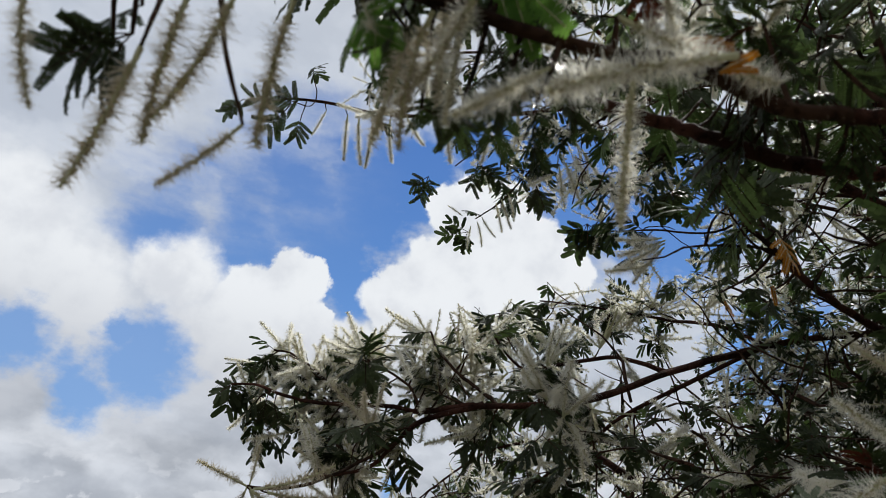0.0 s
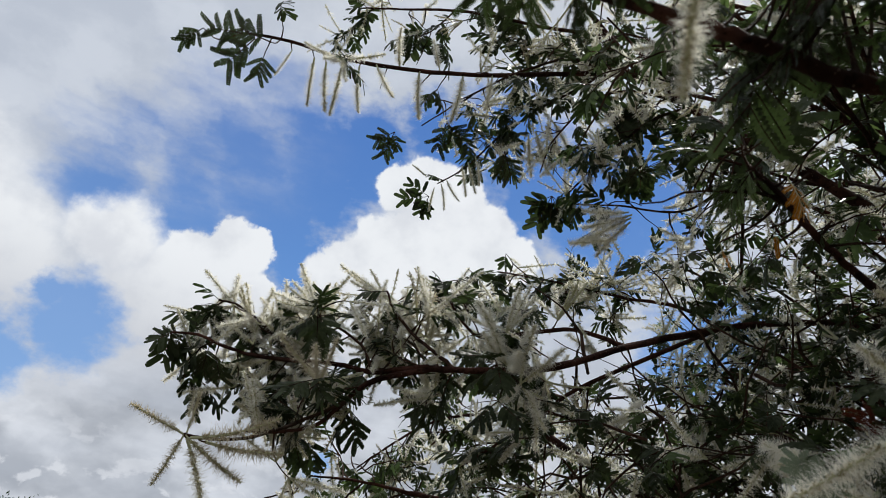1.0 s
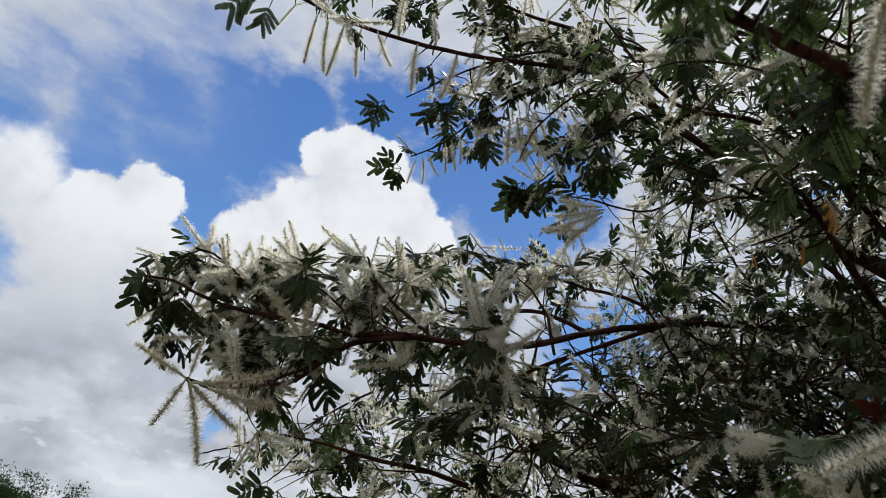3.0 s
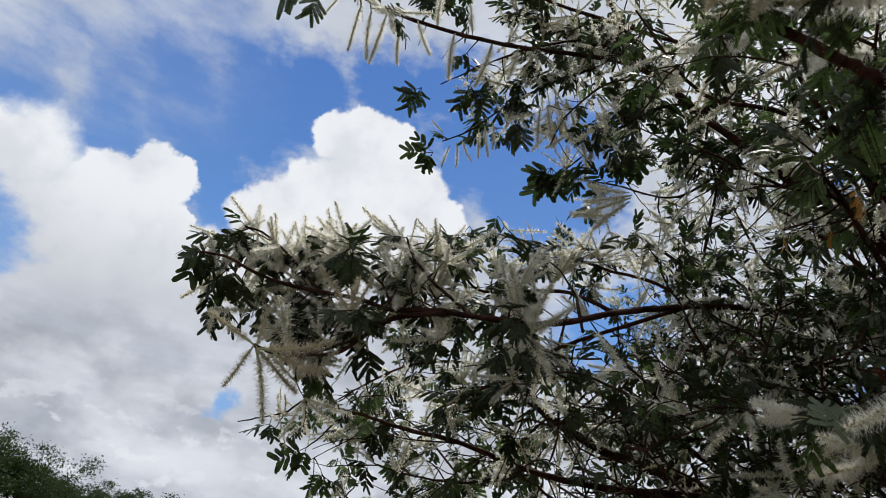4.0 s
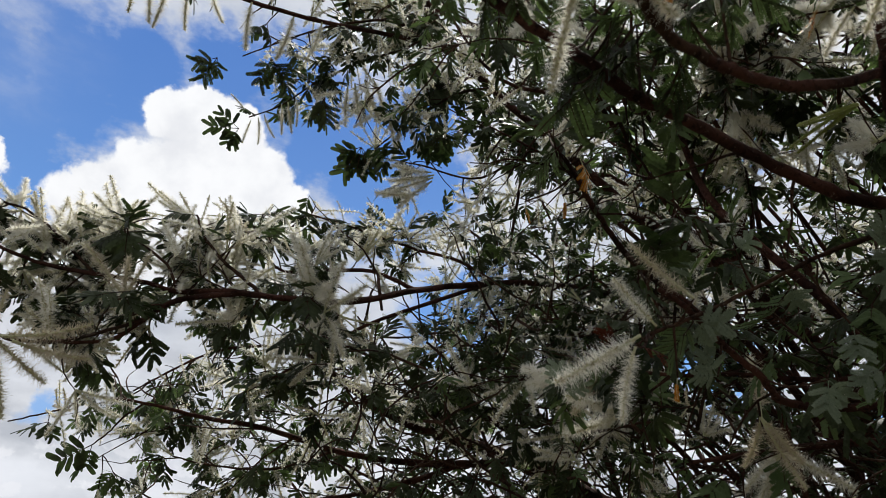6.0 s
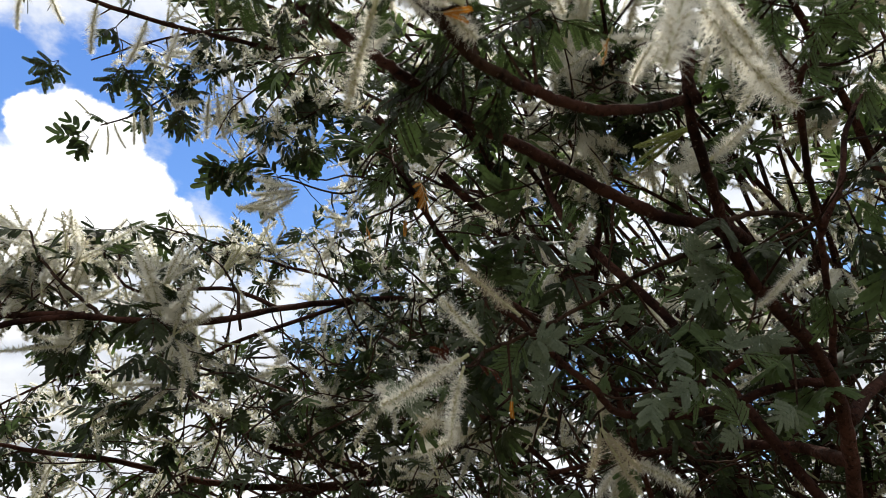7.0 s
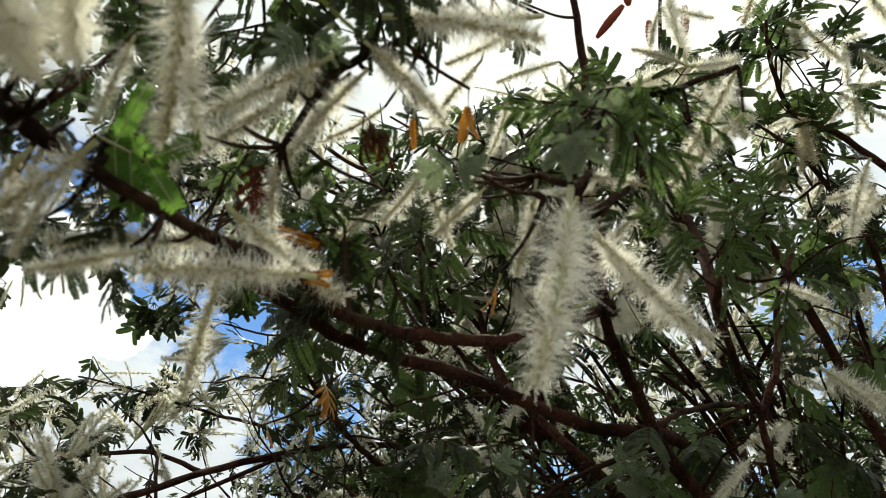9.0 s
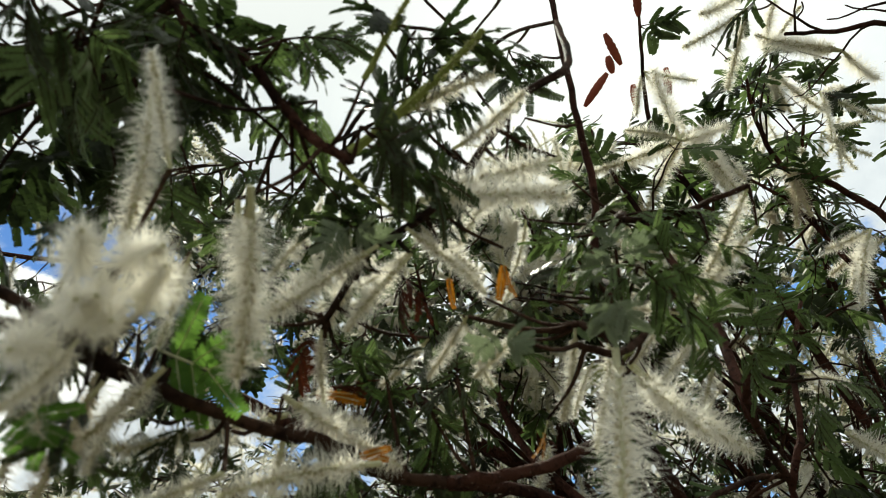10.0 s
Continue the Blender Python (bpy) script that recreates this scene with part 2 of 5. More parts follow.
# ---- mesh builders ----
class Soup:
    """Triangles gathered for one mesh: vertices, faces and each face's material slot."""

    def __init__(self):
        self.v, self.f, self.m, self.n = [], [], [], 0

    def add(self, v, f, m):
        v = np.asarray(v, dtype=np.float64).reshape(-1, 3)
        f = np.asarray(f, dtype=np.int64).reshape(-1, 3)
        self.v.append(v), self.f.append(f + self.n), self.m.append(np.full(len(f), m) if np.isscalar(m) else m)
        self.n += len(v)

    def arrays(self):
        return np.concatenate(self.v), np.concatenate(self.f), np.concatenate(self.m)

    def mesh(self, name, materials, smooth=False):
        v, f, m = self.arrays()
        me = bpy.data.meshes.new(name)
        me.vertices.add(len(v)), me.loops.add(3 * len(f)), me.polygons.add(len(f))
        me.vertices.foreach_set("co", v.astype(np.float32).ravel())
        me.loops.foreach_set("vertex_index", f.astype(np.int32).ravel())
        me.polygons.foreach_set("loop_start", np.arange(0, 3 * len(f), 3, dtype=np.int32))
        for one in materials:
            me.materials.append(one)
        me.polygons.foreach_set("material_index", m.astype(np.int32))
        me.polygons.foreach_set("use_smooth", np.full(len(f), smooth))
        me.update(calc_edges=True)
        return me


def spline(points, per=5):
    """Catmull-Rom through the points."""
    p = np.asarray(points, dtype=np.float64)
    if len(p) < 3:
        s = np.linspace(0, 1, per + 1)[:, None]
        return p[0] * (1 - s) + p[-1] * s
    q = np.vstack([2 * p[0] - p[1], p, 2 * p[-1] - p[-2]])
    out = []
    for i in range(1, len(q) - 2):
        for k in range(per):
            t = k / per
            out.append(0.5 * (2 * q[i] + (q[i + 1] - q[i - 1]) * t + (2 * q[i - 1] - 5 * q[i] + 4 * q[i + 1] - q[i + 2]) * t * t
                              + (3 * q[i] - q[i - 1] - 3 * q[i + 1] + q[i + 2]) * t ** 3))
    out.append(p[-1])
    return np.array(out)


def unit(v):
    v = np.asarray(v, dtype=np.float64)
    return v / (np.linalg.norm(v) + 1e-12)


def tube(line, radii, sides, rng, knob=0.12):
    """A closed, slightly knobbly tube along a line."""
    n = len(line)
    tang = np.gradient(line, axis=0)
    tang /= np.linalg.norm(tang, axis=1)[:, None] + 1e-12
    side = unit(np.cross(tang[0], (0.31, 0.2, 0.93)))
    rings, ang = [], np.arange(sides) / sides * 2 * math.pi
    for i in range(n):
        side = unit(side - tang[i] * np.dot(side, tang[i]))
        other = np.cross(tang[i], side)
        r = radii[i] * (1 + knob * rng.uniform(-1, 1, sides))
        rings.append(line[i] + (np.cos(ang) * r)[:, None] * side + (np.sin(ang) * r)[:, None] * other)
    v = np.concatenate(rings + [line[:1], line[-1:] + tang[-1:] * radii[-1]])
    a = np.arange(sides)
    b = (a + 1) % sides
    f = []
    for i in range(n - 1):
        o, u = i * sides, (i + 1) * sides
        f += [np.stack([o + a, o + b, u + b], 1), np.stack([o + a, u + b, u + a], 1)]
    f += [np.stack([b, a, np.full(sides, n * sides)], 1), np.stack([(n - 1) * sides + a, (n - 1) * sides + b, np.full(sides, n * sides + 1)], 1)]
    return v, np.concatenate(f)


def frame_of(x, z):
    """Columns: x along, z as near to the given normal as it goes."""
    x = unit(x)
    y = np.cross(z, x)
    if np.linalg.norm(y) < 1e-4:
        y = np.cross((0.3, 0.9, 0.1), x)
    y = unit(y)
    return np.stack([x, y, np.cross(x, y)], 1)


# ---- one leaf: a stalk with pairs of pinnae, each with two rows of leaflets ----
def pinna(soup, base, along, normal, length, width, pairs, rng, mat, fine, flat=False):
    ax = frame_of(along, normal)
    droop = rng.uniform(0.05, 0.4) * (0.2 if flat else 1.0)
    if pairs == 0:                                  # seen from afar: one narrow blade with a blunt end
        s = np.array([0.04, 0.3, 0.85, 1.0])
        w = width * np.array([0.45, 1.0, 0.95, 0.5]) * rng.uniform(0.85, 1.1)
        mid = base + (s * length)[:, None] * ax[:, 0] - (droop * length * s ** 2)[:, None] * ax[:, 2]
        v = np.concatenate([mid + w[:, None] * ax[:, 1], mid - w[:, None] * ax[:, 1]])
        soup.add(v, [(0, 4, 5), (0, 5, 1), (1, 5, 6), (1, 6, 2), (2, 6, 7), (2, 7, 3)], mat)
        return
    s = (np.arange(pairs) + 0.6) / pairs
    mid = base + (s * length)[:, None] * ax[:, 0] - (droop * length * s ** 2)[:, None] * ax[:, 2]
    tang = ax[:, 0][None] - (2 * droop * s)[:, None] * ax[:, 2][None]
    grow = np.clip(np.sin(np.clip(s * 0.72 + 0.2, 0, 1) * math.pi), 0.05, 1) ** 0.36
    gap = length / pairs
    for sgn in (1, -1):
        w = width * grow * rng.uniform(0.88, 1.08, pairs)
        out = sgn * ax[:, 1][None] * 0.97 + tang * 0.22 - ax[:, 2][None] * rng.uniform(-0.1, 0.3, (pairs, 1))
        tip = mid + out * w[:, None]
        half = gap * (0.92 if fine else 1.0)
        if fine:
            v = np.stack([mid - tang * half * 0.4, mid + tang * half * 0.5, mid + out * (w * 0.6)[:, None] + tang * half * 0.6, tip + tang * half * 0.28,
                          tip - tang * half * 0.2, mid + out * (w * 0.55)[:, None] - tang * half * 0.6], 1)
            k = np.arange(pairs)[:, None] * 6
            f = np.concatenate([k + np.array([[0, 1, 2]]), k + np.array([[0, 2, 5]]), k + np.array([[5, 2, 3]]), k + np.array([[5, 3, 4]])])
        else:
            v = np.stack([mid - tang * half * 0.6, mid + tang * half * 0.6, tip + tang * half * 0.45, tip - tang * half * 0.42], 1)
            k = np.arange(pairs)[:, None] * 4
            f = np.concatenate([k + np.array([[0, 1, 2]]), k + np.array([[0, 2, 3]])])
        soup.add(v.reshape(-1, 3), f, mat)
    if fine:
        line = np.vstack([base, mid])
        v, f = tube(line[:: max(1, len(line) // 5)], np.full(len(line[:: max(1, len(line) // 5)]), 0.0005), 3, rng)
        soup.add(v, f, 1)


def leaf_arrays(seed, fine, spread=1.0, broad=1.0, few=0, pairs=6, flat=False):
    """About 8 cm long, base at the origin, along +x, upper side +z."""
    rng = np.random.default_rng(seed)
    soup = Soup()
    n = few or int(rng.integers(4, 6))
    stalk, sag = rng.uniform(0.010, 0.018), rng.uniform(0.0, 0.25)
    length = stalk + n * rng.uniform(0.0088, 0.0115)
    rows = 3 if pairs == 0 else 5
    s = np.linspace(0, 1, rows)
    line = np.stack([s * length, np.zeros(rows), -sag * length * s ** 2], 1)
    v, f = tube(line, np.linspace(0.0011, 0.0006, rows), 4 if fine else 3, rng)
    soup.add(v, f, 1)
    for i in range(n):
        u = stalk + (length - stalk) * (i + 0.3) / n
        at = np.array([u, 0, -sag * length * (u / length) ** 2])
        for sgn in (1, -1):
            open_ = radians(rng.uniform(38, 74)) * spread * (1.0 - 0.55 * i / n)
            d = np.array([math.cos(open_), sgn * math.sin(open_), rng.uniform(-0.1, 0.1) if flat else rng.uniform(-0.5, 0.1)])
            pinna(soup, at, d, (rng.uniform(-0.25, 0.25), rng.uniform(-0.35, 0.35), 1), rng.uniform(0.031, 0.041) * (0.8 + 0.2 * broad), rng.uniform(0.0047, 0.0058) * broad,
                  13 if fine else pairs, rng, 0, fine, flat)
    return soup.arrays()


LEAVES_MID = [leaf_arrays(100 + i, False, pairs=7) for i in range(9)]
LEAVES_FAR = [leaf_arrays(120 + i, False, pairs=0) for i in range(9)]
LEAVES_SMALL = [leaf_arrays(250 + i, True, 0.14, 1.05, 1) for i in range(4)]
LEAVES_BROAD = [leaf_arrays(260 + i, True, 1.1, 1.35, 4, flat=i % 2 == 0) for i in range(4)]
LEAVES_LOBED = [leaf_arrays(265 + i, True, 1.2, 1.7, 3, flat=True) for i in range(3)]
LEAVES_NEAR = [leaf_arrays(200 + i, True) for i in range(6)]


# ---- one flower spike: a stalk set all round with stamens ----
def spike_arrays(seed, hairs, thick, hair_w, kind=0, rough=False):
    """8.5 cm long, base at the origin, along +x. kind 1: bud, 2: thin, for spent and shade-toned spikes."""
    rng = np.random.default_rng(seed)
    soup = Soup()
    L, bend = 0.085, rng.uniform(-0.24, 0.24)
    rows = 4 if rough else 9
    s = np.linspace(0, 1, rows)
    core = np.stack([s * L, bend * L * s ** 2, -0.06 * L * s ** 2], 1)
    v, f = tube(core, np.linspace(0.0017, 0.0009, rows) * (1.5 if kind == 1 else 1.0), 3 if rough else 5, rng, 0.2)
    soup.add(v, f, 1)
    u = rng.uniform(0.13, 1.0, hairs)
    if not rough:                                   # in whorls along the stalk
        u = np.clip(np.round(u * 24) / 24 + rng.normal(0, 0.007, hairs), 0.12, 1.0)
    u.sort()
    a = rng.uniform(0, 2 * math.pi, hairs)
    reach = thick * (0.5 + 0.62 * rng.random(hairs)) * (1 - 0.45 * u ** 5) * np.clip((u - 0.08) * 9, 0.35, 1)
    # stamens stand in loose tufts
    a += 0.5 * np.sin(u * 90 + a * 3)
    rad = np.stack([np.zeros(hairs), np.cos(a), np.sin(a)], 1)
    at = np.stack([u * L, bend * L * u ** 2, -0.06 * L * u ** 2], 1)
    lean = rng.uniform(-0.5, 0.75, hairs)[:, None] * np.array([[1.0, 0, 0]]) + rng.normal(0, 0.14, (hairs, 3))
    tip = at + (rad + lean) * reach[:, None]
    across = np.cross(rad, np.array([[1.0, 0, 0]])) * math.cos(0.5) + np.array([[1.0, 0, 0]]) * math.sin(0.5)
    flip = rng.uniform(-1, 1, hairs)[:, None]
    across = across * (1 - abs(flip)) + np.array([[1.0, 0, 0]]) * flip
    across /= np.linalg.norm(across, axis=1)[:, None] + 1e-9
    root = at + rad * 0.0010
    v = np.stack([root + across * hair_w, root - across * hair_w, tip], 1)
    soup.add(v.reshape(-1, 3), np.arange(3 * hairs).reshape(-1, 3), 0)
    # calyx specks close to the stalk
    m = hairs // 5
    u, a = rng.uniform(0.1, 0.98, m), rng.uniform(0, 2 * math.pi, m)
    rad = np.stack([np.zeros(m), np.cos(a), np.sin(a)], 1)
    at = np.stack([u * L, bend * L * u ** 2, -0.06 * L * u ** 2], 1)
    g = 0.0011
    v = np.stack([at + rad * 0.001 + np.array([[g, 0, 0]]), at + rad * 0.001 - np.array([[g, 0, 0]]), at + rad * (0.0034 if kind != 1 else 0.0026)], 1)
    soup.add(v.reshape(-1, 3), np.arange(3 * m).reshape(-1, 3), 2)
    return soup.arrays()


SPIKES_MID = [spike_arrays(300 + i, 370, 0.0092 + 0.0005 * i, 0.00064, 0, True) for i in range(6)]
SPIKES_FAR = [[spike_arrays(310 + i, 96, 0.0094 + 0.0005 * i, 0.0013, 0, True) for i in range(5)], [spike_arrays(320, 80, 0.004, 0.0008, 1, True)], [spike_arrays(330 + i, 90, 0.0070, 0.0012, 2, True) for i in range(3)]]
SPIKES_NEAR = [[spike_arrays(400 + i, 1000, 0.0152, 0.00031) for i in range(5)], [spike_arrays(420 + i, 700, 0.0046, 0.0004, 1) for i in range(2)], [spike_arrays(430 + i, 620, 0.0130, 0.00034, 2) for i in range(3)], [spike_arrays(440 + i, 850, 0.0112, 0.00028) for i in range(4)]]
SPIKE_SLOTS = {0: [FLOWER, STALK, SPECK], 1: [BUD, BUD, STALK], 2: [SPENT_SHADED, STALK, SPECK], 3: [FLOWER, STALK, SPECK]}


def as_mesh(name, arrays, materials):
    soup = Soup()
    soup.add(arrays[0], arrays[1], arrays[2])
    return soup.mesh(name, materials)


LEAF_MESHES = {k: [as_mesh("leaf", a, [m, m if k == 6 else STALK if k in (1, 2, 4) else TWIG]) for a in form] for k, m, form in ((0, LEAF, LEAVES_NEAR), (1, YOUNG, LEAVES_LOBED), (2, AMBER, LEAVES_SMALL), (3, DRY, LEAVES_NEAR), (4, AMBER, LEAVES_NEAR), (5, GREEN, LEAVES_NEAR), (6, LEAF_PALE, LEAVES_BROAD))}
SPIKE_MESHES = {k: [as_mesh("flower_spike", a, SPIKE_SLOTS[k]) for a in SPIKES_NEAR[k]] for k in (0, 1, 2, 3)}

# ---- the ground ----
bm = bmesh.new()
bmesh.ops.create_circle(bm, cap_ends=True, segments=64, radius=2500)
me = bpy.data.meshes.new("ground")
bm.to_mesh(me), bm.free()
me.materials.append(EARTH)
tagged(new("ground", me), "dry grassy earth under the flowering tree", "ground", kind="structure")

# ---- the flowering tree ----
tree = tagged(new("flowering_tree"), "thorn tree with feathery leaves and cream bottlebrush flower spikes", "tree")
tree.location = (1.9, 1.3, 0.0)
rng = np.random.default_rng(7)
STAND = np.array((-0.03, 0.05, 1.63))   # the spot beside the tree that its branches leave free
all_leaves, all_spikes, all_twigs = [], [], []
leaf_soup, green_soup, spike_soup, spent_soup, twig_soup = Soup(), Soup(), Soup(), Soup(), Soup()
holders = []                            # branch objects with their middle line


def under(ob, parent):
    ob.parent = parent
    ob.matrix_parent_inverse = Matrix.Translation((-1.9, -1.3, 0.0)) if parent is tree else Matrix.Identity(4)
    return ob


# western edge of the crown as seen from the standing place: height in degrees, bearing in degrees
EDGE_EL = [-20, 5, 10, 14, 17, 20, 22.5, 25, 27, 29, 33, 34.5, 36, 38, 41, 45, 50, 60, 90]
EDGE_AZ = [8, -10, -13, -16, -19, -21, -22, -17, -3, 11, 14, 10, 0, -4, -7, -16, -18, -10, 0]


crowd = [""]                            # the sprays close by, overhead and to the east, keep less distance


def inside(p, margin=0.0):
    d = np.asarray(p) - STAND
    r = np.linalg.norm(d)
    if crowd[0] in ("H", "O", "U"):
        return r > {"H": 0.38, "O": 0.58, "U": 0.60}[crowd[0]]
    if crowd[0] == "F" and 0.55 < r < 0.95 and d[2] / r < 0.40 and d[0] > 1.05 * d[1] and d[1] > -0.1:
        return True
    if r < 0.80 or p[1] < -0.25:
        return False
    el, az = math.degrees(math.asin(d[2] / r)), math.degrees(math.atan2(d[0], d[1]))
    if el > 51 and az > 20 and r < 2.6:
        return False
    return az > np.interp(el, EDGE_EL, EDGE_AZ) + margin


def place_leaf(p, along, normal, size, force=False, kind=0):
    if force or inside(p + 0.075 * unit(along)):
        all_leaves.append((np.array(p), frame_of(along, normal), size, kind, force))


def place_spike(p, along, size, kind=0, force=False):
    if force or (inside(p + 0.085 * unit(along)) and np.linalg.norm(p - STAND) > 0.82):
        all_spikes.append((np.array(p), frame_of(along, unit(rng.normal(0, 1, 3))), size, kind, force))


def leaf_between(a, b, kind):
    a, b = np.array(a), np.array(b)
    n = unit(STAND - a + rng.normal(0, 0.08, 3)) if (kind == 1 and a[0] < 0.2) or kind == 6 or a[1] > 0.9 else unit(rng.normal(0, 0.35, 3) + (-0.1, -0.4, 0.8))
    place_leaf(a, b - a, n, np.clip(np.linalg.norm(b - a) / 0.075, 0.45, 1.25) * {1: 0.8, 6: 0.64}.get(kind, 1.0), True, kind)


def spike_between(a, b, kind):
    a, b = np.array(a), np.array(b)
    place_spike(a, b - a, np.clip(np.linalg.norm(b - a) / 0.085, 0.5, 1.35), kind, True)


# side twigs by kind of limb: shortest, longest, leaves each, spikes each, lift
STYLES = {"C": (0.07, 0.17, 4.7, 5.2, 0.34), "A": (0.08, 0.20, 5.4, 3.6, 0.1), "R": (0.04, 0.10, 2.5, 1.2, -0.2), "D": (0.12, 0.28, 5.8, 2.9, 0.05),
          "E": (0.05, 0.10, 3.0, 1.0, 0.0), "F": (0.08, 0.20, 3.4, 0.6, 0.10), "G": (0.06, 0.15, 5.2, 1.7, 0.35), "O": (0.06, 0.15, 2.5, 0.2, 0.1),
          "U": (0.05, 0.11, 1.3, 0.1, 0.0), "B": (0.12, 0.30, 5.2, 2.1, 0.1), "H": (0.06, 0.14, 2.3, 0.3, 0.0)}


def dress(line, style, leaves, spikes):
    """Leaves and spikes along a twig."""
    tang = np.gradient(line, axis=0)
    far_low = style == "B" and math.degrees(math.asin((line[0][2] - STAND[2]) / np.linalg.norm(line[0] - STAND))) < 20
    clumps = rng.poisson(leaves * (1.15 if far_low else 1.0) / 5.0)
    for i in range(clumps):                        # leaves stand in tufts at the nodes, the fullest at the tip
        u = 1.0 - 0.85 * (i + (0.25 if i == 0 else 1.0) * rng.random()) / max(clumps, 1)
        k = min(len(line) - 1, int(u * (len(line) - 1) + 0.5))
        t = unit(tang[k])
        side = unit(np.cross(t, rng.normal(0, 1, 3)))
        other, n, turn = np.cross(t, side), int(rng.integers(2, 5)), rng.uniform(0, 6.3)
        for j in range(n):
            a = turn + j * 6.283 / n + rng.normal(0, 0.3)
            d = unit(t * rng.uniform(0.2, 0.9) + (side * math.cos(a) + other * math.sin(a)) * 0.9 + np.array((0, 0, -0.38)))
            # a share of each tuft takes the lightened green, most on the eastern limbs
            place_leaf(line[k], d, unit(rng.normal(0, 0.35, 3) + (-0.15, -0.3, 0.85)), rng.uniform(0.5, 0.85) if style in "BD" else rng.uniform(0.66, 1.04) if style in "COUA" else rng.uniform(0.6, 0.95),
                       kind=5 if rng.random() < (0.5 if style in "GF" else 0.34 if style in "BD" else 0.0) else 0)
    bunches = rng.poisson(spikes * (0.7 if far_low else 1.0) / 2.8)
    for i in range(bunches):                       # spikes in bunches, arching the same way
        k = min(len(line) - 1, int(rng.uniform(0.35, 1.0) * (len(line) - 1) + 0.5))
        hang = rng.choice([-0.9, 0.15, 0.9], p=[0.2, 0.4, 0.4] if style == "C" else [0.5, 0.3, 0.2])
        lead = unit(unit(tang[k]) * 0.5 + unit(rng.normal(0, 1, 3)) * 0.8 + np.array((0, 0, hang)))
        kind = int(rng.choice([0, 2, 1], p=[0.86, 0.11, 0.03]))
        for j in range(int(rng.integers(2, 5))):
            place_spike(line[k], unit(lead + rng.normal(0, 0.55, 3)), rng.uniform(0.8, 1.3), kind)


def side_twig(start, along, style, depth=0):
    lo, hi, leaves, spikes, lift = STYLES[style]
    length = rng.uniform(lo, hi) * (0.6 if depth else 1.0)
    d = unit(unit(along) * 0.55 + unit(rng.normal(0, 1, 3)) * 0.9 + np.array((0, 0, lift)))
    if style == "C":                               # the outer side of the spray flowers most
        d = unit(d + np.array((0, 0.65, 0.08)))
    elif style in "AD":
        d = unit(d + np.array((0, 0.35 if style == "A" else 0.7, 0.0)))
    if not inside(start + d * (length + 0.02)):
        return
    n = 6
    pts, p = [start], np.array(start)
    for i in range(n):
        d = unit(d + rng.normal(0, 0.17, 3) + np.array((0, 0, -0.03)))
        p = p + d * length / n
        pts.append(p)
    line = np.array(pts)
    r = 0.0011 + 0.006 * length
    v, f = tube(line, np.linspace(r, 0.0008, n + 1), 4, rng, 0.2)
    all_twigs.append((line[0], v, f))
    dress(line, style, leaves * (0.55 if depth else 1), spikes * (0.55 if depth else 1))
    if depth == 0 and length > 0.1:
        for _ in range(rng.integers(1, 3)):
            k = int(rng.integers(2, n))
            side_twig(line[k], line[k] - line[k - 1], style, 1)


def limb(name, r0, r1, style, count, points, label=""):
    line = spline(points, 5)
    line[1:-1] += rng.normal(0, 0.0005, (len(line) - 2, 3))
    radii = np.linspace(r0, r1, len(line)) * 0.001
    radii *= 1 + 0.03 * np.sin(np.arange(len(line)) * 1.3 + rng.random() * 6)
    soup = Soup()
    v, f = tube(line, radii, 10 if r0 > 4 else 7, rng, 0.11)
    soup.add(v, f, 0)
    for i in range(len(line) // 3):                 # leaf scars and knots
        k = int(rng.integers(1, len(line) - 1))
        q = unit(rng.normal(0, 1, 3))
        v, f = tube(np.array([line[k], line[k] + q * radii[k] * 1.25]), np.array([radii[k] * 0.4, radii[k] * 0.15]), 5, rng)
        soup.add(v, f, 0)
    ob = under(new("branch", soup.mesh("branch", [BARK if r0 > 4 else TWIG], True)), tree)
    if label:
        tagged(ob, label)
    holders.append((ob, line))
    crowd[0] = style
    if style not in "NS":
        for i in range(count):
            u = 0.22 + 0.78 * (i + rng.random()) / max(count, 1)
            k = min(len(line) - 2, int(u * (len(line) - 1)))
            side_twig(line[k], line[k + 1] - line[k], style)
        dress(line[len(line) * 3 // 5:], style, STYLES[style][2], STYLES[style][3])
    crowd[0] = ""
    return line


# trunk and the forks that carry the limbs
def trunk_part(name, points, r0, r1):
    line = spline(points, 8)
    soup = Soup()
    v, f = tube(line, np.linspace(r0, r1, len(line)), 14, rng, 0.07)
    soup.add(v, f, 0)
    return under(new(name, soup.mesh(name, [BARK], True)), tree)


trunk_part("trunk", [(1.90, 1.30, -0.05), (1.88, 1.29, 0.3), (1.82, 1.26, 0.75), (1.78, 1.25, 1.15)], 0.105, 0.075)
trunk_part("bough", [(1.78, 1.25, 1.1), (1.76, 1.35, 1.5), (1.70, 1.47, 1.95), (1.622, 1.545, 2.34)], 0.045, 0.014)
trunk_part("bough", [(1.78, 1.25, 1.1), (1.68, 1.36, 1.42), (1.53, 1.47, 1.64), (1.42, 1.54, 1.72)], 0.05, 0.027)
trunk_part("bough", [(1.78, 1.25, 1.1), (1.66, 1.17, 1.5), (1.50, 1.07, 1.85), (1.33, 1.01, 2.10)], 0.04, 0.0145)
trunk_part("bough", [(1.78, 1.25, 1.1), (1.66, 1.02, 1.16), (1.53, 0.86, 1.22), (1.395, 0.74, 1.306)], 0.04, 0.021)
trunk_part("bough", [(1.66, 1.02, 1.16), (1.50, 0.70, 1.55), (1.38, 0.50, 1.85), (1.24, 0.42, 1.95)], 0.022, 0.010)

